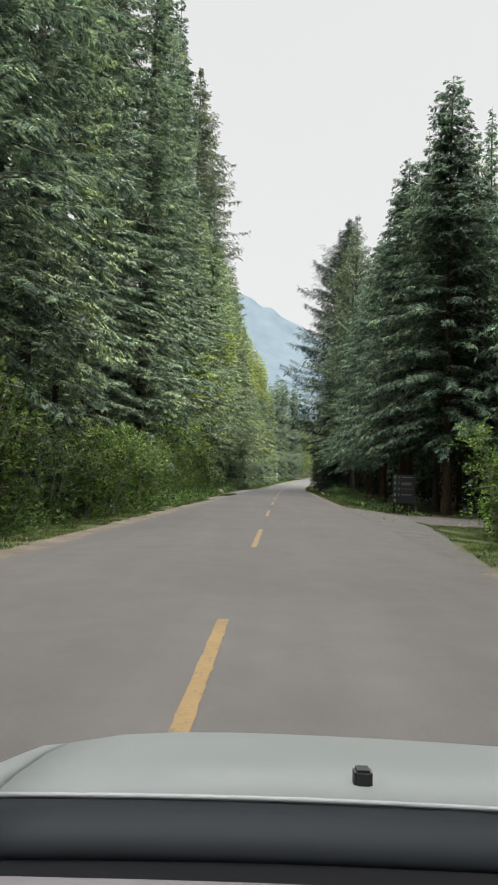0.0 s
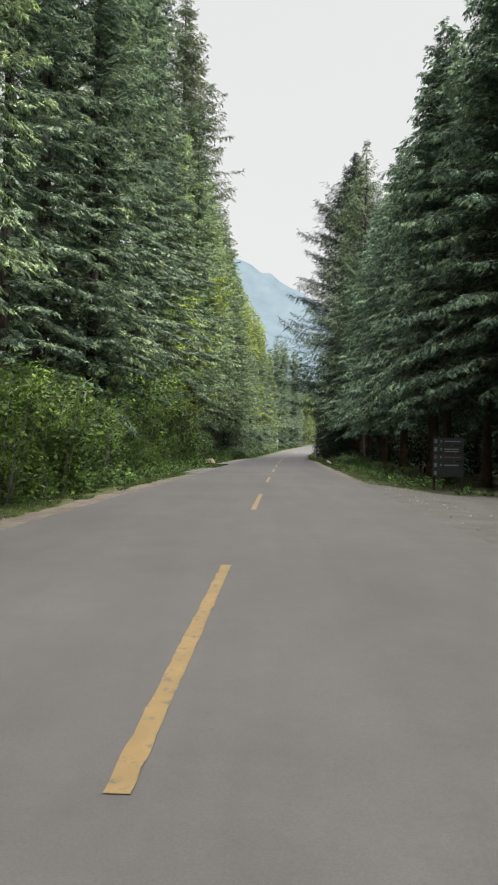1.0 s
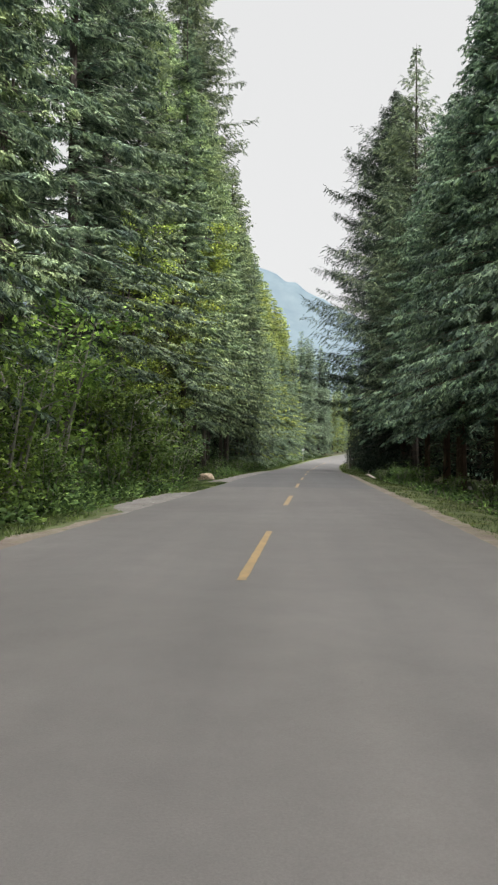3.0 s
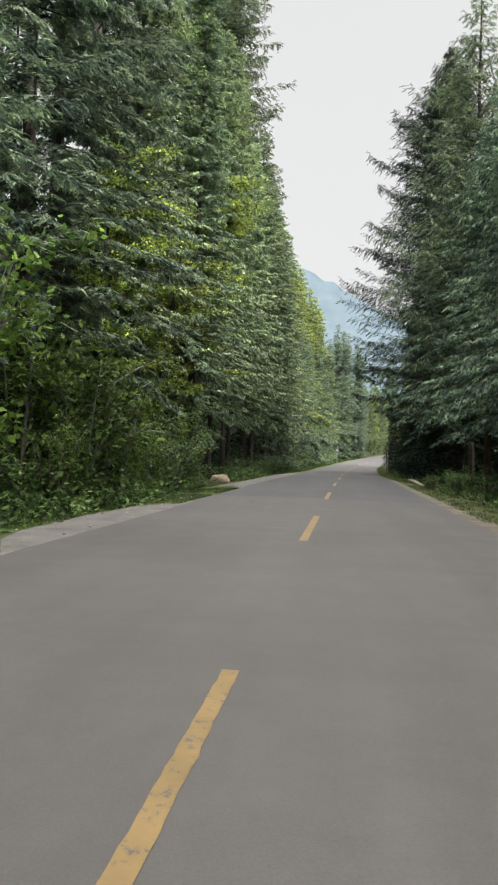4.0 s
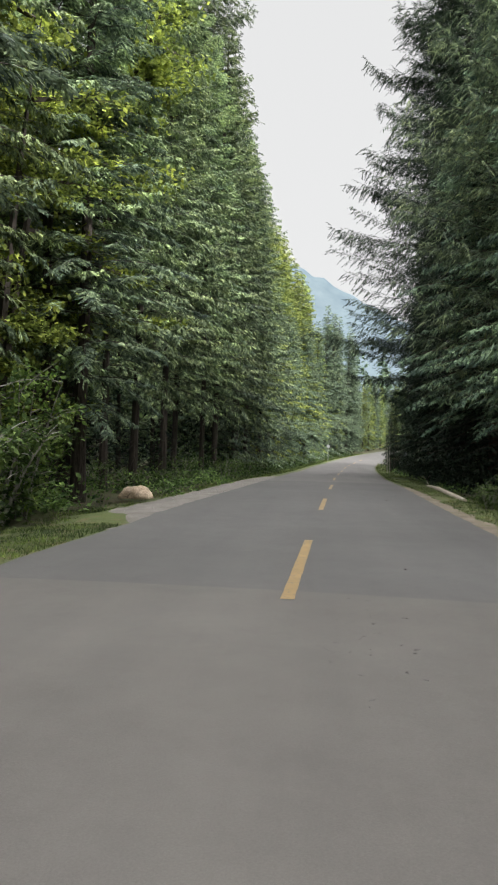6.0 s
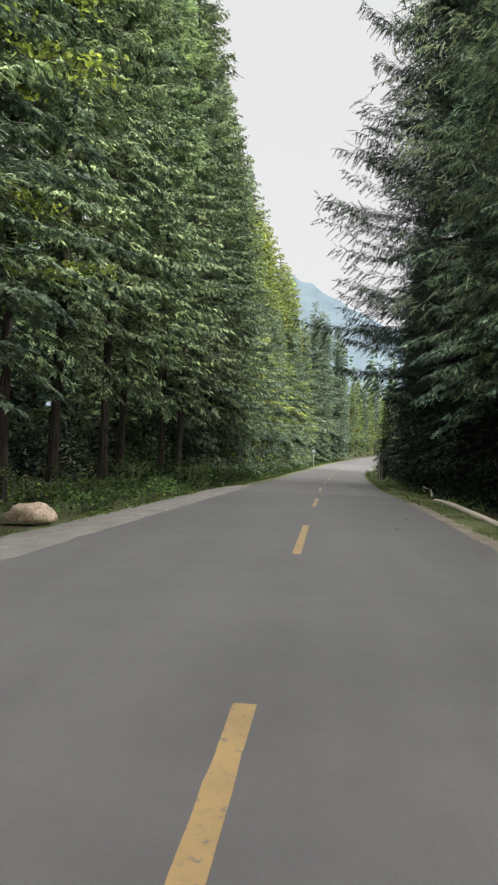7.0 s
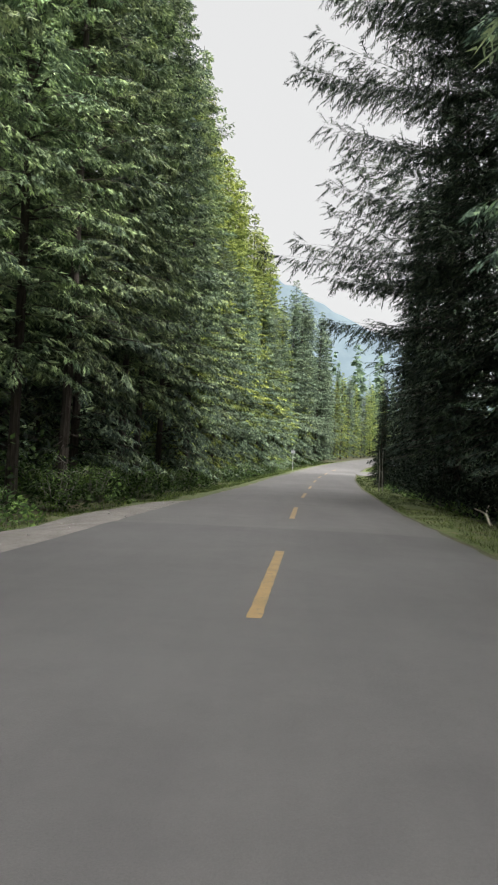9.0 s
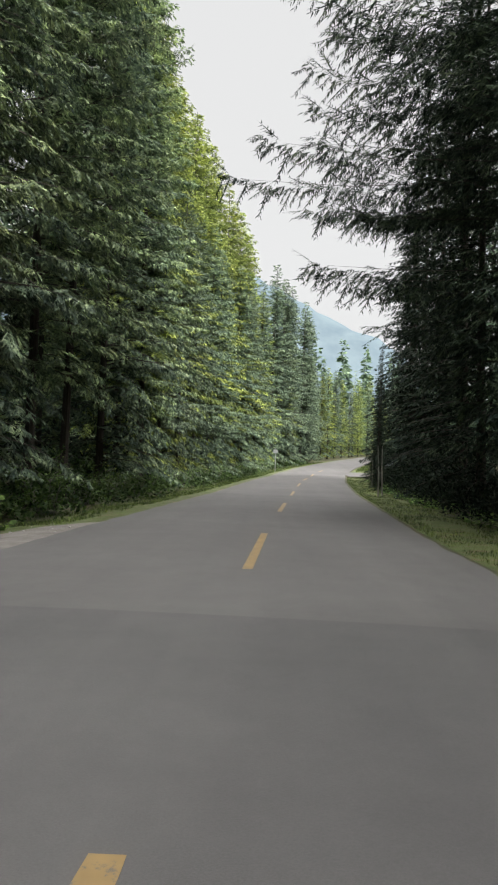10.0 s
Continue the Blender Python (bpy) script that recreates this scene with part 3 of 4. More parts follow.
# Low darker trees before tall yellow-green ones imitate shaded bases below sunlit tops.
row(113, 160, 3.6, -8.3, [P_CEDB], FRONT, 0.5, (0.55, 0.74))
row(112, 160, 3.2, -9.9, [P_CED_SUNLIT], BEHIND, 0.5, (0.98, 1.16))
row(160, 196, 3.0, -8.4, [P_CEDB, P_CEDB, P_CED_SUNLIT], FRONT, 0.8, (0.78, 0.95))
row(196, 262, 3.0, -8.4, [P_CEDB, P_CEDB, P_CED_SUNLIT], FRONT, 0.8, (0.5, 0.68))
row(165, 250, 4.5, -14.0, [P_FARC], BEHIND, 1.5, (0.5, 0.62))
# Out-of-view trees added to hold back skylight around the start.
row(-30, 8, 8.0, -10.5, [P_FAR], BEHIND, 1.0, (0.9, 1.1))
row(8, 165, 5.2, -13.8, [P_FAR, P_FARC, P_FAR], BEHIND, 1.6, (0.66, 0.9))
row(14, 150, 9.0, -18.5, [P_FAR, P_FARC], BEHIND, 2.2, (0.66, 0.9))
# right of the road
row(29, 71, 4.0, 8.9, [P_MID], FRONT, 0.7, (0.82, 1.0))
row(78, 136, 4.4, 8.0, [P_SPRLOW], FRONT, 0.5, (0.70, 0.86), [(94, 100)])
row(158, 240, 4.0, 9.0, [P_CEDB, P_CEDB, P_CED_SUNLIT], FRONT, 0.8, (0.35, 0.6))
# Trees added, mostly out of view, to keep sun off the road's start.
row(-34, 4, 3.2, 9.6, [P_FAR], BEHIND, 0.8, (0.85, 1.0))
row(5, 17, 4.2, 10.8, [P_MID], BEHIND, 0.6, (0.95, 1.15))
# No gap at the side track, so these trees block the sun there.
row(6, 205, 5.0, 15.0, [P_FAR, P_FAR, P_FARC], BEHIND, 1.6, (0.7, 0.86), [(139, 160)])
row(6, 150, 9.0, 20.0, [P_FAR, P_FARC], BEHIND, 2.2, (0.75, 0.95), [(143, 162)])
# across the far bend
row(236, 262, 2.0, 14.0, [P_CEDB], BEHIND, 5.0, (0.36, 0.5))
for k in range(26):
    plant(rt.choice([P_CED_SUNLIT, P_CEDB]), -4 + 2.3 * k + rt.uniform(-1, 1), 246 + 0.45 * k + rt.uniform(-6, 6), rt.uniform(0, 360), rt.uniform(0.42, 0.55))["group"] = BEHIND

# P_FAR trees and several others here are added to block sun streaks.
for proto, x, y, turn, size in ((P_HEM, 15.9, 60.2, 170, 0.82),
                                (P_SPR, 16.4, 42.0, 180, 0.69), (P_SPRLOW, 13.4, 86.8, 180, 0.8), (P_FAR, 14.6, 80.4, 0, 0.8), (P_FAR, 16.4, 83.6, 50, 0.85), (P_FAR, 14.4, 11.2, 0, 0.8), (P_FAR, 15.5, 6.5, 90, 0.8), (P_FAR, 19.5, 18.5, 10, 0.8), (P_FAR, 20.5, 24.0, 80, 0.8), (P_FAR, 21.0, 12.5, 150, 0.8),
                                (P_HEM, -5.3, 64.6, 0, 0.72), (P_MID, 10.8, 79.5, 170, 1.0), (P_MID, 17.0, 20.5, 180, 1.1), (P_MID, 15.4, 16.5, 160, 1.1), (P_MID, 16.4, 27.0, 200, 1.1), (P_SPR, 14.3, 23.3, 190, 0.75), (P_SPRLOW, 9.6, 116.5, 180, 0.24), (P_SPRLOW, 10.4, 121.0, 200, 0.28), (P_SPRLOW, 11.2, 126.0, 160, 0.26), (P_MID, 12.9, 33.5, 30, 0.8), (P_MID, 13.2, 38.0, 140, 0.85)):
    plant(proto, x, y, turn, size)

# Unseen rows beside the start, added to shade the road.
row(-34, 6, 3.6, 14.5, [P_FAR], BEHIND, 1.0, (0.9, 1.05))
row(-28, 7, 7.0, -14.5, [P_FAR], BEHIND, 1.0, (0.9, 1.0))
P_BIG.matrix_basis = at_spot(-10.6, 99.3, -25)
P_OPEN.matrix_basis = at_spot(11.9, 95.0, 205)
P_OPENB.matrix_basis = at_spot(10.9, 75.0, 215)

for k in range(30):
    y = 3 + 1.95 * k + rt.uniform(-0.7, 0.7)
    plant(rt.choice([P_SHRUB, P_SHRUB, P_SHRUBB]), cx(y) - HALF - rt.uniform(2.4, 4.0), y, rt.uniform(0, 360), rt.choice([0.5, 0.7, 0.9, 1.2]) * rt.uniform(0.85, 1.15))["group"] = "shrubs along the verge"
for k in range(26):
    y = 62 + 4.2 * k + rt.uniform(-1, 1)
    if y < 68.5:
        continue
    plant(P_SHRUBB, cx(y) - HALF - rt.uniform(3.0, 4.2), y, rt.uniform(0, 360), rt.uniform(0.4, 0.75))["group"] = "shrubs along the verge"
for y, off, s in ((11.5, 4.6, 0.9), (14.0, 6.0, 1.0), (8.5, 4.9, 1.05), (5.0, 5.2, 1.1), (63.5, 3.6, 0.55), (66, 4.2, 0.6), (61, 4.6, 0.6), (45, 4.4, 0.45), (65.8, 2.7, 0.42), (64.0, 3.5, 0.5), (40, 4.6, 0.4), (52, 4.5, 0.45)):
    plant(P_SHRUB if s > 0.8 else P_SHRUBB, cx(y) + HALF + off - 1.2, y, rt.uniform(0, 360), s)["group"] = "shrubs along the verge"
for x, y, s in ((-5.4, 29.5, 0.95), (-5.8, 22.5, 1.15), (-5.5, 16.0, 0.95)):
    plant(P_SHRUB, x, y, 60 * y, s)["group"] = "shrubs along the verge"
for x, y, s in ((-6.1, 57.0, 0.8), (-6.8, 59.5, 0.95), (-6.2, 61.8, 0.75), (-7.2, 65.5, 0.85), (-6.5, 69.5, 0.6)):
    plant(P_SHRUBB, x, y, 47 * y, s)["group"] = "shrubs along the verge"
for x, y, s in ((-5.3, 19.0, 0.85), (-5.7, 25.5, 0.9), (-4.7, 35.4, 0.95), (-5.9, 41.0, 1.45), (-6.4, 46.0, 1.2), (-5.4, 53.0, 0.6), (7.9, 14.5, 0.85)):
    plant(P_SHRUBC, x, y, 60 * y, s)["group"] = "shrubs along the verge"
for x, y, turn, s in ((-7.2, 53.5, 0, 0.95), (-6.9, 61.5, 200, 1.1), (-6.8, 66.5, 70, 1.32)):
    plant(P_MAPLE, x, y, turn, s)["group"] = "young maples among the conifers"


# ---- undergrowth and grass ----
def scatter(name, seed, spots, per, radius, tall, leaf_len, slim, leaf, label, category, upright=0.3):
    """Low leafy clumps at many spots, as one growth."""
    r = rng_of(seed)
    out = []
    for x, y, s in spots:
        n = int(per * s)
        a, d = r.uniform(0, 6.283, n), np.sqrt(r.uniform(0, 1, n)) * radius * s
        px, py = x + np.cos(a) * d, y + np.sin(a) * d
        h = tall * s * (1 - (d / (radius * s)) ** 2 * 0.75) * r.uniform(0.15, 1.0, n)
        p = np.stack([px, py, ground_z(x, y) + h], axis=1)
        way = unit(np.stack([np.cos(a), np.sin(a), np.full(n, upright)], axis=1) + r.normal(0, 0.6, (n, 3)))
        ll = leaf_len * r.uniform(0.6, 1.35, n)
        out.append(kites(p, way, unit(np.array([0, 0, 1.0]) + r.normal(0, 0.4, (n, 3))), ll, ll * slim))
    return tagged(leaf_mesh(name, out, leaf), label, category, kind="stuff")


rs = random.Random(9)
left_spots = [(cx(y) - HALF - rs.uniform(1.5 + 1.0 * smooth(26, 14, y), 4.6), y, rs.uniform(0.5, 1.2)) for y in [rs.uniform(4, 62) for _ in range(420)]]
left_spots = [s for s in left_spots if not (s[1] > 54 and s[0] > -5.0)]
left_far = [(cx(y) - HALF - rs.uniform(2.4, 6.6), y, rs.uniform(0.5, 1.0)) for y in [rs.uniform(60, 190) for _ in range(520)]]
# Split at 86 m: lit leaf colour on the bank, shaded copy beyond.
left_bank = [s for s in left_far if s[1] < 86 and not (62 < s[1] < 68.5 and s[0] > -5.3)]
left_far = [s for s in left_far if s[1] >= 86 and not (62 < s[1] < 68.5 and s[0] > -5.3)]
right_spots = [(cx(y) + HALF + rs.uniform(1.6, 4.2), y, rs.uniform(0.3, 0.8)) for y in [rs.uniform(27, 136) for _ in range(240)]]
scatter("undergrowth", 101, left_spots, 75, 0.75, 0.95, 0.15, 0.6, HERB, "leafy undergrowth of brambles and ferns by the verge", "undergrowth")
scatter("undergrowth", 107, left_bank, 75, 0.9, 1.0, 0.16, 0.6, HERB, "leafy green bank of brambles and ferns behind the gravel", "undergrowth")
scatter("undergrowth", 102, left_far, 60, 0.9, 1.25, 0.18, 0.6, HERB_SHADED, "undergrowth below the roadside cedars, its leaves darkened for shade", "undergrowth")
scatter("undergrowth", 103, right_spots, 50, 0.6, 0.6, 0.15, 0.6, HERB, "low leafy undergrowth at the forest edge", "undergrowth")
# Near-black clumps added to stand for the dark under the right-hand trees.
right_dark = [(cx(y) + HALF + rs.uniform(2.2, 4.8), y, rs.uniform(0.6, 1.2)) for y in [rs.uniform(72, 136) for _ in range(300)]]
scatter("undergrowth", 106, right_dark, 80, 1.0, 2.5, 0.2, 0.35, NEEDLE_SHADED, "low near-black growth standing for the shade at the forest edge", "undergrowth")
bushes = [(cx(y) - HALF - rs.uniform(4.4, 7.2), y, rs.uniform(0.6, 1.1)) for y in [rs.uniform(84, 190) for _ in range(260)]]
scatter("undergrowth", 105, bushes, 75, 1.2, 2.6, 0.22, 0.5, HERB_SHADED, "waist-high bushes below the roadside cedars", "undergrowth")
# Clumps added between the trunks as dark fill for the forest's shade.
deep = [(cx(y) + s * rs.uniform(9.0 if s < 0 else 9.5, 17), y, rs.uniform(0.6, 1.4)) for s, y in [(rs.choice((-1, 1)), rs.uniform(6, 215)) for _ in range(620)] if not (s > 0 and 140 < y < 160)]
scatter("thicket", 104, deep, 85, 1.8, 4.6, 0.42, 0.28, NEEDLE_SHADED, "near-black needle clumps standing for the shade deep in the forest", "undergrowth", 0.0)


def far_woods(name, seed, spots, leaf, label):
    """Crude distant conifers: cones of broad dark boughs, too deep in the forest to tell apart."""
    r = rng_of(seed)
    out = []
    for x, y, h in spots:
        n = 110
        z = r.uniform(0.3, 0.9 * h, n)
        a = r.uniform(0, 6.283, n)
        d = np.stack([np.cos(a), np.sin(a), r.uniform(-0.5, 0.0, n)], axis=1)
        ln = 0.12 * h * (1 - z / h) ** 0.7 + 0.35
        p = np.stack([np.full(n, x), np.full(n, y), ground_z(x, y) + z], axis=1)
        out.append(kites(p, d, unit(np.array([0, 0, 1.0]) + r.normal(0, 0.5, (n, 3))), ln, ln * 0.75))
    return tagged(leaf_mesh(name, out, leaf), label, "forest", kind="stuff")


woods = [(cx(y) + s * rs.uniform(23, 46), y, rs.uniform(20, 34)) for s, y in [(rs.choice((-1, 1)), rs.uniform(-35, 290)) for _ in range(420)] ]
woods += [(rs.uniform(-45, 95), rs.uniform(262, 300), rs.uniform(9, 14)) for _ in range(90)]
woods += [(rs.uniform(38, 50), rs.uniform(14, 32), rs.uniform(20, 28)) for _ in range(16)] + [(rs.uniform(-40, 40), rs.uniform(-75, -48), rs.uniform(22, 32)) for _ in range(50)]
far_woods("far_woods", 131, [w for w in woods if abs(w[0] - cx(w[1])) > 9], NEEDLE, "deep dark conifer forest beyond the roadside trees")


def lawn(name, seed, side, y0, y1, near, far, count, blade, label):
    r = rng_of(seed)
    y = r.uniform(y0, y1, count)
    off = near + (far - near) * r.uniform(0, 1, count) ** 1.3
    c = np.interp(y, LINE_Y, LINE_X)
    x = c + side * (HALF + off)
    bare = np.where((y > 57) & (y < 90), 2.0, np.where((y > 37) & (y < 46.5), 1.15, np.where((y >= 46.5) & (y <= 57), 0.1, np.where(y < 37, 0.45, 0.8)))) if side < 0 else 0.15 + 1.75 * np.clip((y - 3) / 14, 0, 1) * np.clip((29 - y) / 5, 0, 1) - 0.35 * np.clip((y - 76) / 14, 0, 1)
    keep = np.array([wob(a, b, 0.7, 31) > -0.25 for a, b in zip(x, y)]) & (off > bare) & (np.hypot(x + 4.2, y - 66.0) > 1.1)
    x, y = x[keep], y[keep]
    n = len(x)
    z = np.array([ground_z(a, b) for a, b in zip(x, y)])
    ln = blade * r.uniform(0.5, 1.4, n)
    way = unit(np.stack([r.normal(0, 0.45, n), r.normal(0, 0.45, n), np.ones(n)], axis=1))
    return tagged(leaf_mesh(name, [spikes(np.stack([x, y, z], axis=1), way, unit(r.normal(0, 1, (n, 3)) * [1, 1, 0.1]), ln, ln * 0.05 + 0.007)], GRASS), label, "grass", kind="stuff")


lawn("grass", 111, -1, 0, 64, 0.2, 2.9, 80000, 0.08, "grass along the verge")
lawn("grass", 112, -1, 60, 190, 0.9, 3.2, 44000, 0.12, "grass along the verge")
lawn("grass", 113, 1, 0, 19, 0.1, 4.6, 34000, 0.08, "grass beside the gravel track")
lawn("grass", 114, 1, 27, 142, -0.2, 2.4, 50000, 0.085, "grass along the verge")
lawn("grass", 115, 1, 154, 210, 0.3, 4.0, 9000, 0.3, "grass at the side road's corner")

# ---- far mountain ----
m_mount, n, l, b = mat("mountain_haze_glow", rough=1.0, spec=0.0)
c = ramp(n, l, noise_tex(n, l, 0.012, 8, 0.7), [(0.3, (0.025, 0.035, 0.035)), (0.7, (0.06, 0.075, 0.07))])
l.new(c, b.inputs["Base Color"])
# Distance haze is put in as a faint blue glow of the ridge.
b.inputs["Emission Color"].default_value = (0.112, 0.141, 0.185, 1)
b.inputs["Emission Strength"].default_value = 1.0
mxs, mys = [-1500 + 40 * i for i in range(90)], [2200 + 60 * i for i in range(24)]


def mount_z(x, y):
    ridge = 812 - 0.36 * (x + 140) - 0.0002 * max(0, x + 140) ** 2 if x > -140 else 812 + 0.1 * (-140 - x)
    v = max(0.0, 1 - abs(y - 2900) / 720)
    return max(-30.0, ridge * v ** 0.8 + 60 * wob(x, y, 0.004, 7) * v + 22 * wob(x, y, 0.02, 9) * v - 20)


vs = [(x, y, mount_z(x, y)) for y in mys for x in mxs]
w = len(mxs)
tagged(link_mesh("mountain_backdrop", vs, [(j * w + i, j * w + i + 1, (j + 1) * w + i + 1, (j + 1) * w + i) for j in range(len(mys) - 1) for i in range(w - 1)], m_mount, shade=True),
       "forested mountain ridge in the distance, blue haze put in as glow", "mountain", kind="structure")

# ---- things beside the road ----
def boulder(name, size, seed, material, label, category="rock"):
    bm = bmesh.new()
    bmesh.ops.create_icosphere(bm, subdivisions=3, radius=1.0)
    for v in bm.verts:
        d = v.co.normalized()
        k = 1 + 0.28 * noise.noise(d * 1.3 + Vector((seed, 0, 0))) + 0.10 * noise.noise(d * 3.5 + Vector((0, seed, 0))) + 0.03 * noise.noise(d * 11)
        c = max(abs(d.x), abs(d.y), abs(d.z))
        k *= 0.82 + 0.28 / (c + 0.35) * 0.45
        v.co = Vector((d.x * size[0], d.y * size[1], max(-0.25 * size[2], d.z * size[2]))) * k
    return tagged(part(name, bm, material, None, label, True), category=category)


ROCK = ground_like("pale_granite", (0.40, 0.30, 0.21), (0.66, 0.52, 0.39), 3.0, 24, relief=0.6, third=(0.24, 0.18, 0.14))
STONE = ground_like("grey_stone", (0.2, 0.19, 0.18), (0.42, 0.40, 0.37), 4.0, 30, relief=0.6)
rock = boulder("boulder", (0.62, 0.42, 0.36), 5.1, ROCK, "pale tan boulder lying in the grass by the gravel")
rock.matrix_basis = pose(-4.05, 66.8, ground_z(-4.05, 66.8) + 0.2, 0, 0, 20)

# pebbles and stones along the gravel
rp = random.Random(21)
P_STONE = boulder("stone", (0.05, 0.04, 0.03), 8.8, STONE, "small grey stone on the roadside gravel", "stone")
bm = bmesh.new()
bmesh.ops.create_icosphere(bm, subdivisions=1, radius=0.04)
for v in bm.verts:
    v.co *= 0.8 + 0.5 * noise.noise(v.co * 40)
    v.co.z *= 0.6
bm.to_mesh(P_STONE.data)
bm.free()
P_STONE.matrix_basis = pose(-0.73, 82.4, ground_z(-0.73, 82.4) + 0.09, 0, 0, 0)
for k in range(150):
    s, y = rp.choice([(-1, rp.uniform(37, 51)), (-1, rp.uniform(60, 90)), (-1, rp.uniform(6, 34)), (1, rp.uniform(12, 33))])
    x = cx(y) + s * (HALF + rp.uniform(0.15, 1.5))
    ob = copy_thing(P_STONE, pose(x, y, ground_z(x, y) + 0.035, rp.uniform(-20, 20), 0, rp.uniform(0, 360)))
    q = rp.uniform(0.4, 1.3)
    ob.scale = (q, q * rp.uniform(0.7, 1.2), q)
    ob["group"] = "stones on the gravel"

WOOD_DARK = bark_mat("dark_stained_timber", (0.03, 0.024, 0.02), (0.075, 0.058, 0.045))
SIGN_BLUE = mat("sign_panel_dark", (0.035, 0.04, 0.045), 0.5)[0]
SIGN_WHITE = mat("sign_white", (0.24, 0.26, 0.28), 0.6)[0]
SIGN_RED = mat("sign_dull_red", (0.20, 0.10, 0.095), 0.5)[0]
LOG_WOOD = bark_mat("bleached_dead_wood", (0.26, 0.22, 0.18), (0.55, 0.48, 0.40))


def slab(bm, x0, x1, y0, y1, z0, z1, bevel=0.008):
    out = bmesh.ops.create_cube(bm, size=1.0)
    for v in out["verts"]:
        v.co = Vector(((x0 + x1) / 2 + v.co.x * (x1 - x0), (y0 + y1) / 2 + v.co.y * (y1 - y0), (z0 + z1) / 2 + v.co.z * (z1 - z0)))
    if bevel:
        bmesh.ops.bevel(bm, geom=list({e for v in out["verts"] for e in v.link_edges}), offset=bevel, segments=2, affect="EDGES")


def box_part(name, box, material, parent, label="", bevel=0.008):
    bm = bmesh.new()
    slab(bm, *box, bevel)
    return part(name, bm, material, parent, label)


# park direction sign: stained posts, five boards with pale symbols and lines of lettering
sign = tagged(new("direction_sign"), "dark wooden park direction sign with rows of pale symbols and lettering", "sign")
sign.matrix_basis = pose(7.5, 30.4, ground_z(7.9, 30.4), 0, 0, -4)
for x in (0.02, 1.06):
    box_part("post", (x, x + 0.1, 0.03, 0.13, -0.2, 2.2), WOOD_DARK, sign)
for k in range(5):
    z0 = 2.1 - 0.31 * (k + 1)
    board = box_part("board", (0.0, 1.18, -0.01, 0.03, z0, z0 + 0.285), SIGN_BLUE, sign)
    box_part("symbol", (0.05, 0.15, -0.016, -0.008, z0 + 0.07, z0 + 0.22), SIGN_WHITE if k != 2 else SIGN_RED, board, "", 0)
    if k < 4:
        box_part("arrow", (0.28, 0.34, -0.016, -0.008, z0 + 0.10, z0 + 0.19), SIGN_WHITE, board, "", 0)
        box_part("lettering_bar", (0.44, 1.05 - 0.07 * (k % 2), -0.016, -0.008, z0 + 0.12, z0 + 0.17), SIGN_WHITE if k != 2 else SIGN_RED, board, "", 0)
    if k == 1:
        box_part("lettering_bar", (0.44, 0.98, -0.016, -0.008, z0 + 0.04, z0 + 0.08), SIGN_WHITE, board, "", 0)

# small road sign on a post at the far bend
road_sign = tagged(new("road_sign"), "small pale road sign on a thin metal post", "sign")
road_sign.matrix_basis = pose(cx(152) - HALF - 1.3, 152, ground_z(cx(152) - HALF - 1.3, 152), 0, 0, 8)
GALV = mat("galvanised_steel", (0.45, 0.46, 0.47), 0.45, 0.8)[0]
link_mesh("post", *tube([(0, 0, -0.2), (0, 0, 2.6)], [0.035, 0.035], 8), GALV, road_sign)
box_part("plate", (-0.25, 0.25, -0.045, -0.036, 2.05, 2.4), GALV, road_sign)

# timber notice board by the side road
board = tagged(new("notice_board"), "low timber notice board with a pale panel by the side road", "notice board")
board.matrix_basis = pose(16.6, 158.0, ground_z(16.6, 158), 0, 0, -8)
for x in (-1.5, 1.35):
    box_part("post", (x, x + 0.15, -0.1, 0.1, -0.2, 2.3), WOOD_DARK, board)
for z0 in (0.55, 1.9):
    box_part("rail", (-1.6, 1.6, -0.07, 0.07, z0, z0 + 0.16), WOOD_DARK, board)
box_part("panel", (-1.3, 1.3, -0.04, 0.04, 0.75, 1.85), SIGN_BLUE, board)
box_part("notice", (-0.5, 1.0, -0.055, -0.045, 1.0, 1.6), SIGN_WHITE, board, "pale notice sheet")

# fallen log, bleached stick and boulders at the edge of the right-hand wood
log = tagged(link_mesh("fallen_log", *tube([(7.25, 69.0, 0), (7.5, 73.5, 0.03), (7.72, 77, 0.05), (7.95, 80.5, 0.02), (8.05, 83, -0.03)], [0.09, 0.10, 0.11, 0.08, 0.04], 9), LOG_WOOD), "bleached fallen log at the edge of the wood", "log")
log.location.z = ground_z(7.8, 78) + 0.03
stick = tagged(link_mesh("dead_branch", *join([tube([(8.3, 87.2, 0.05), (8.45, 88.3, 0.35), (8.2, 89.4, 0.5)], [0.05, 0.04, 0.015], 6), tube([(8.45, 88.3, 0.35), (8.7, 88.9, 0.6)], [0.025, 0.008], 5)]), LOG_WOOD), "bleached dead branch lying on the verge", "branch")
stick.location = (0.5, 0.0, ground_z(8.9, 88.3) - 0.02)
for k, (x, y, s) in enumerate(((10.6, 57.4, 0.25), (8.6, 15.8, 0.3))):
    b2 = boulder("boulder", (s, s * 0.8, s * 0.7), 5.0 + k, STONE, "grey boulder half sunk in the verge")
    b2.matrix_basis = pose(x, y, ground_z(x, y) + 0.1 * s, 0, 0, 50 * k)
P_POLE = tagged(link_mesh("dead_sapling", *join([tube([(0, 0, -0.2), (0.05, 0, 1.2), (0.02, 0.05, 2.5)], [0.045, 0.035, 0.012], 6), tube([(0.05, 0, 1.1), (0.4, 0.1, 1.5)], [0.014, 0.004], 4)]), BARK_PALE), "bare pale dead sapling at the forest edge", "sapling")
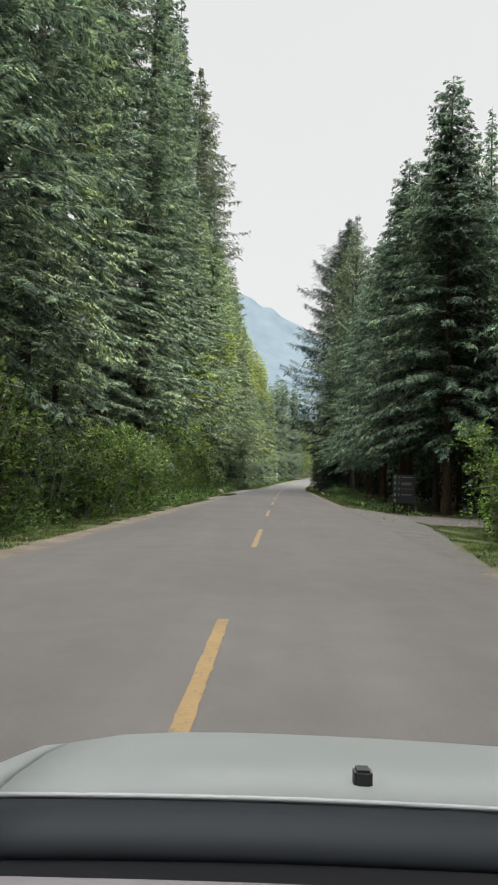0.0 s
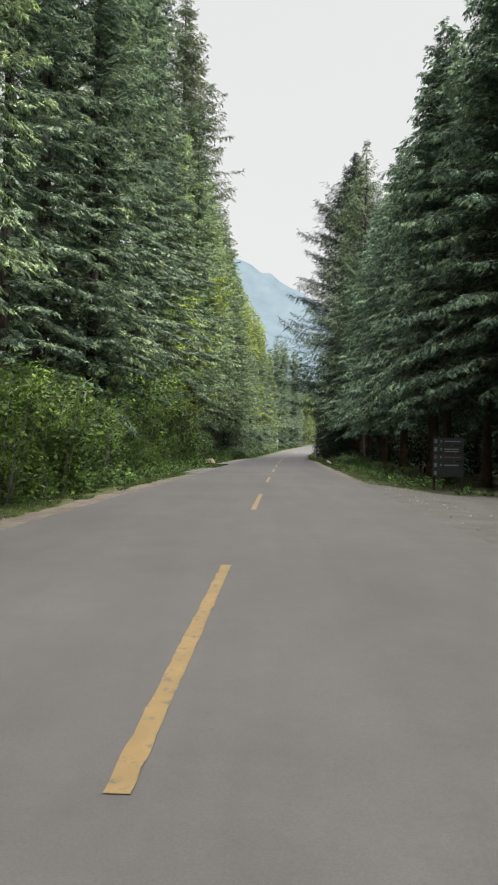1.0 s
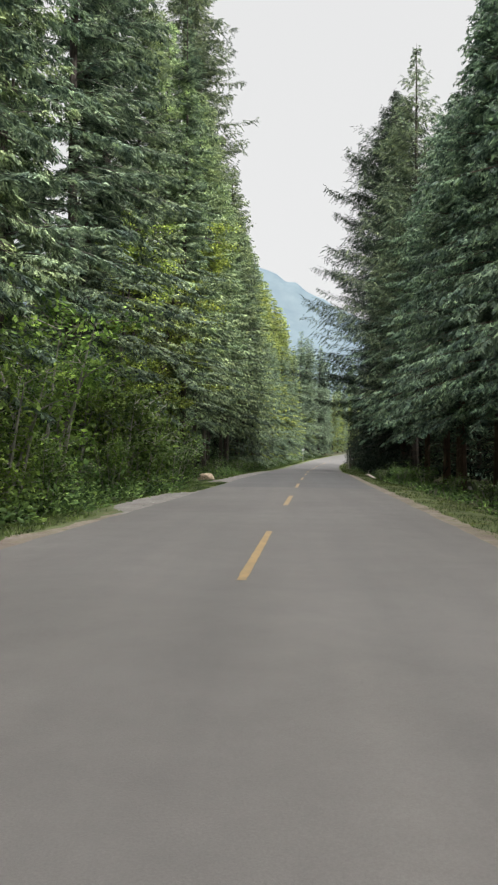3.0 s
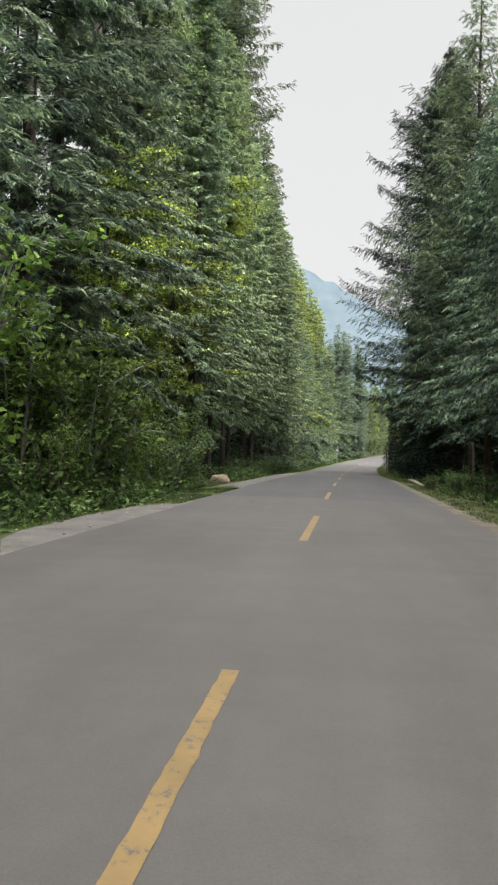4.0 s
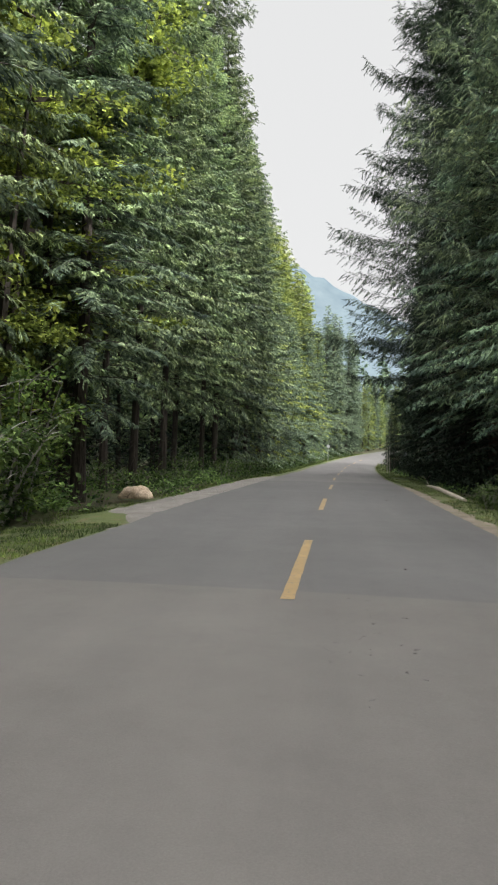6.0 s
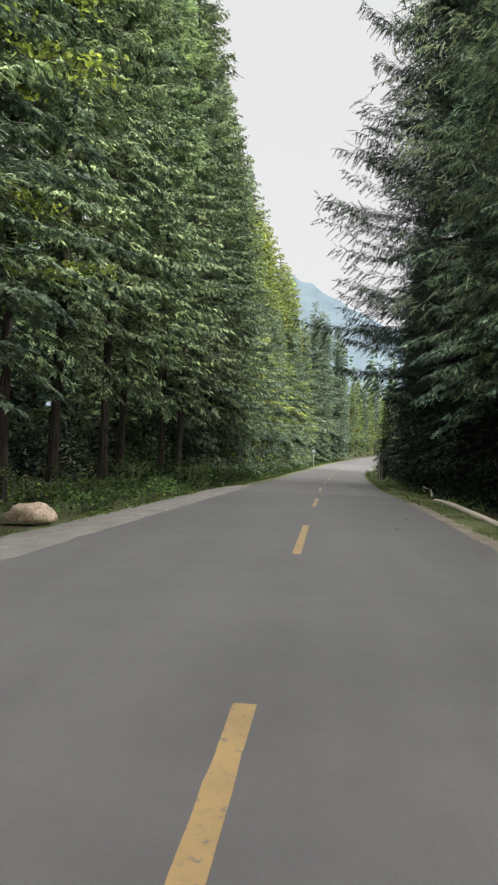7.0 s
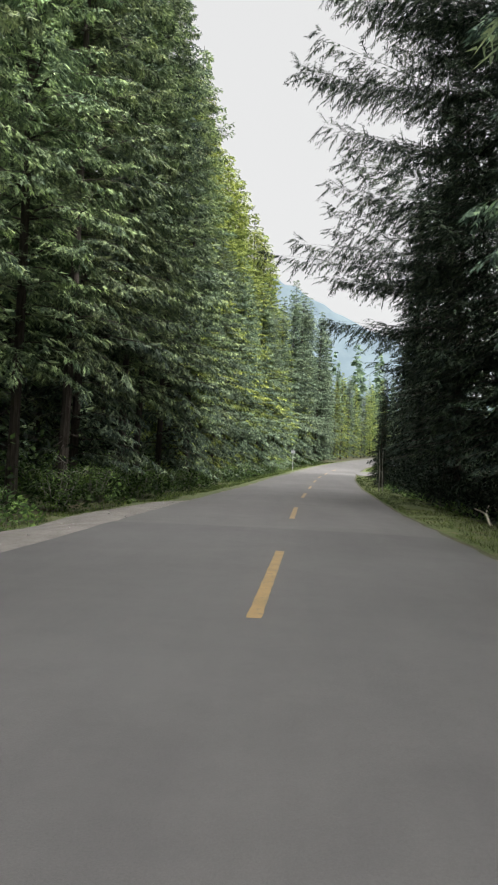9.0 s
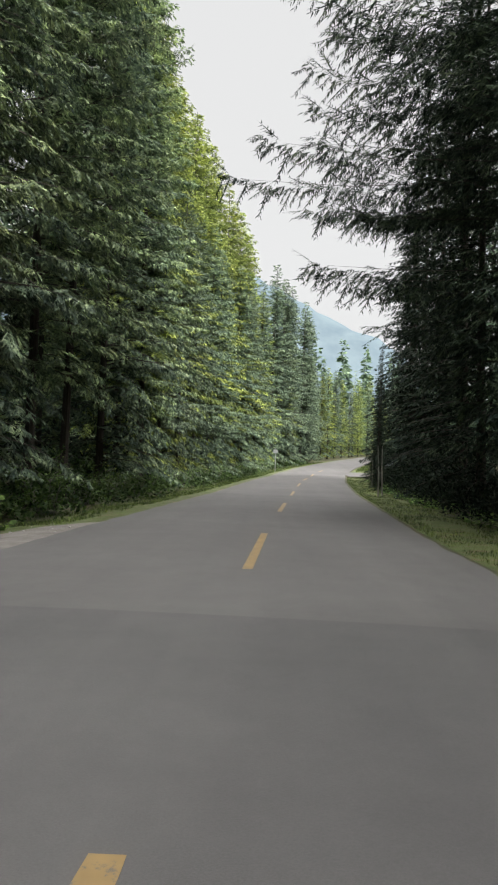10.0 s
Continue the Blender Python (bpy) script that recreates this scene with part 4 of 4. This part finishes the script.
for k, (x, y) in enumerate(((9.9, 121.0), (8.55, 109.4), (8.85, 110.0))):
    m = pose(x, y, ground_z(x, y), 0, 0, 70 * k)
    if k:
        copy_thing(P_POLE, m)["group"] = "bare saplings at the forest edge"
    else:
        P_POLE.matrix_basis = m
        P_POLE["group"] = "bare saplings at the forest edge"

# twigs and leaves dropped on the asphalt
P_TWIG = tagged(link_mesh("twig", *tube([(0, 0, 0.005), (0.04, 0.012, 0.008), (0.09, 0, 0.005)], [0.006, 0.005, 0.003], 5), BARK), "small dark twig lying on the asphalt", "twig")
for k, (x, y) in enumerate(((-0.35, 47.9), (4.2, 66.0), (3.1, 52.2), (4.9, 69.0))):
    m = pose(x, y, cz(y), 0, 0, 47 * k)
    if k:
        copy_thing(P_TWIG, m)
    else:
        P_TWIG.matrix_basis = m

# crumbs of asphalt broken from the joint between the two surfaces
rc = random.Random(33)
TAR = ground_like("broken_asphalt", (0.085, 0.08, 0.077), (0.14, 0.13, 0.125), 8, 60, relief=0.8)
P_CRUMB = None
for k in range(45):
    x, y = 2.35 + rc.gauss(0, 0.2), 48.9 + rc.gauss(0, 0.7)
    m = pose(x, y, cz(y) - 0.006, 0, 0, rc.uniform(0, 360))
    if P_CRUMB is None:
        bm = bmesh.new()
        bmesh.ops.create_icosphere(bm, subdivisions=1, radius=0.05)
        for v in bm.verts:
            v.co *= 0.8 + 0.7 * noise.noise(v.co * 30)
            v.co.z *= 0.3
        P_CRUMB = tagged(part("asphalt_crumb", bm, TAR, None, "dark crumb of asphalt broken from the road joint"), category="debris")
        P_CRUMB.matrix_basis = m
        ob = P_CRUMB
    else:
        ob = copy_thing(P_CRUMB, m)
    q = rc.uniform(0.2, 0.7)
    ob.scale = (q, q * rc.uniform(0.6, 1.4), 0.55)
    ob["group"] = "crumbs on the asphalt"

# ---- the car whose bonnet starts the drive ----
PAINT, n, l, b = mat("pale_grey_car_paint", (0.3, 0.31, 0.3), 0.62, 0.0, 0.3)
f = noise_tex(n, l, 3, 4)
l.new(ramp(n, l, f, [(0.3, (0.145, 0.155, 0.148)), (0.7, (0.165, 0.175, 0.168))]), b.inputs["Base Color"])
LIP_HIGHLIGHT = mat("panel_edge_highlight", (0.22, 0.225, 0.225), 0.45)[0]
FELT = mat("matt_black_seal", (0.008, 0.008, 0.009), 0.95, 0.0, 0.1)[0]
COWL = mat("grey_black_cowl_plastic", (0.010, 0.012, 0.0145), 0.65, 0.0, 0.16)[0]
BLACK = mat("black_rubber", (0.012, 0.012, 0.013), 0.5)[0]
DASH, n, l, b = mat("dull_grey_dashboard_vinyl", (0.13, 0.115, 0.12), 0.6)
bump(n, l, b, noise_tex(n, l, 400, 2), 0.2, 0.001)
RIM = mat("wheel_alloy", (0.5, 0.5, 0.51), 0.35, 0.9)[0]

car = tagged(new("car"), "pale grey car with dusty bonnet on the road", "car")
car.matrix_basis = pose(0.508, -7.395, 0.0, 0, 0, 1.2)


def sheet(rows_xyz, thick):
    """A curved panel from rows of points, given thickness downwards."""
    bm = bmesh.new()
    top = [[bm.verts.new(p) for p in r] for r in rows_xyz]
    low = [[bm.verts.new((p[0], p[1], p[2] - thick)) for p in r] for r in rows_xyz]
    for g, flip in ((top, False), (low, True)):
        for i in range(len(g) - 1):
            for k in range(len(g[0]) - 1):
                q = [g[i][k], g[i][k + 1], g[i + 1][k + 1], g[i + 1][k]]
                bm.faces.new(q[::-1] if flip else q)
    rim = [(top[0], low[0]), (top[-1], low[-1]), ([r[0] for r in top], [r[0] for r in low]), ([r[-1] for r in top], [r[-1] for r in low])]
    for a, c in rim:
        for k in range(len(a) - 1):
            bm.faces.new([a[k], a[k + 1], c[k + 1], c[k]])
    bmesh.ops.recalc_face_normals(bm, faces=bm.faces)
    return bm


MIDDLE = 0.40
profile = [(0.83, 0.866), (0.96, 0.850), (1.09, 0.825), (1.22, 0.792), (1.34, 0.750), (1.46, 0.690), (1.56, 0.60), (1.62, 0.50)]
us = [-1 + 2 * k / 16 for k in range(17)]
lean = lambda u: -0.045 * (MIDDLE + 0.66 * u - 0.13)
part("bonnet", sheet([[(MIDDLE + u * 0.66, y - 0.09 - 0.03 * u * u, z + lean(u) - 0.012 * u * u - 0.02 * u ** 8) for u in us] for y, z in profile], 0.02), PAINT, car, "", True)
for s in (-1, 1):
    xs = [MIDDLE + s * (0.665 + 0.155 * k / 5) for k in range(6)]
    part("wing", sheet([[(x, y - 0.13, z - 0.04 - s * 0.028 - 0.10 * (k / 5) ** 2) for k, x in enumerate(xs)] for y, z in [(0.74, 0.868)] + profile], 0.02), PAINT, car, "", True)
    box_part("side_panel", (MIDDLE + s * 0.80 - 0.015, MIDDLE + s * 0.80 + 0.015, -2.3, 1.4, 0.22, 0.60), PAINT, car)
    box_part("door_top", (MIDDLE + s * 0.80 - 0.02, MIDDLE + s * 0.80 + 0.02, -1.4, 0.45, 0.60, 0.70), PAINT, car)
    for y in (0.95, -1.65):
        wheel = link_mesh("wheel", *tube([(MIDDLE + s * 0.60, y, 0.29), (MIDDLE + s * 0.79, y, 0.29)], [0.29, 0.29], 24), BLACK, car, "black tyre")
        link_mesh("rim", *tube([(MIDDLE + s * 0.785, y, 0.29), (MIDDLE + s * 0.80, y, 0.29)], [0.19, 0.17], 20), RIM, wheel)
box_part("front_panel", (MIDDLE - 0.80, MIDDLE + 0.80, 1.40, 1.52, 0.20, 0.52), PAINT, car, "", 0.05)
box_part("rear_panel", (MIDDLE - 0.80, MIDDLE + 0.80, -2.4, -2.28, 0.22, 0.75), PAINT, car, "", 0.04)
box_part("floor_pan", (MIDDLE - 0.78, MIDDLE + 0.78, -2.3, 1.4, 0.18, 0.22), BLACK, car)
box_part("bulkhead", (MIDDLE - 0.78, MIDDLE + 0.78, 0.55, 0.60, 0.22, 0.82), BLACK, car)
part("cowl", sheet([[(MIDDLE + u * 0.66, y - 0.09 - 0.03 * u * u, z + lean(u) - 0.01 * u * u) for u in us] for y, z in ((0.752, 0.848), (0.765, 0.860), (0.79, 0.866), (0.822, 0.862))], 0.015), COWL, car, "grey-black plastic cowl", True)
part("windscreen_gutter", sheet([[(MIDDLE + u * 0.74, y - 0.09 - 0.03 * u * u, z + lean(u) - 0.01 * u * u) for u in us] for y, z in ((0.60, 0.82), (0.66, 0.83), (0.75, 0.842))], 0.015), FELT, car, "black gutter below the windscreen", True)
dash_part = part("dashboard", sheet([[(MIDDLE + u * 0.74, y - 0.08 - 0.03 * u * u, z + lean(u) - 0.008 * u * u) for u in us] for y, z in ((0.22, 0.85), (0.30, 0.884), (0.42, 0.894), (0.55, 0.896), (0.615, 0.893), (0.625, 0.888), (0.63, 0.86))], 0.02), DASH, car, "", True)
box_part("defroster_slot", (0.10, 0.62, 0.44, 0.47, 0.889, 0.8965), BLACK, dash_part, "black air slot", 0.002)
# Pale strip added to paint the highlight along the bonnet's rear edge.
part("bonnet_edge_highlight", sheet([[(MIDDLE + u * 0.66, y - 0.09 - 0.03 * u * u, z + lean(u) - 0.012 * u * u) for u in us] for y, z in ((0.8255, 0.866), (0.8285, 0.8675))], 0.004), LIP_HIGHLIGHT, car, "thin pale strip standing for the highlight on the bonnet's rear edge", True)
bm = bmesh.new()
slab(bm, 0.126, 0.146, 0.782, 0.802, 0.846, 0.874, 0.003)
part("washer_nozzle", bm, BLACK, car, "small black washer nozzle")
for k in range(2):
    link_mesh("wiper_blade", *tube([(-0.02 + 0.55 * k, 0.60, 0.848), (0.25 + 0.55 * k, 0.606, 0.85), (0.50 + 0.55 * k, 0.60, 0.848)], [0.004, 0.006, 0.004], 6), FELT, car)
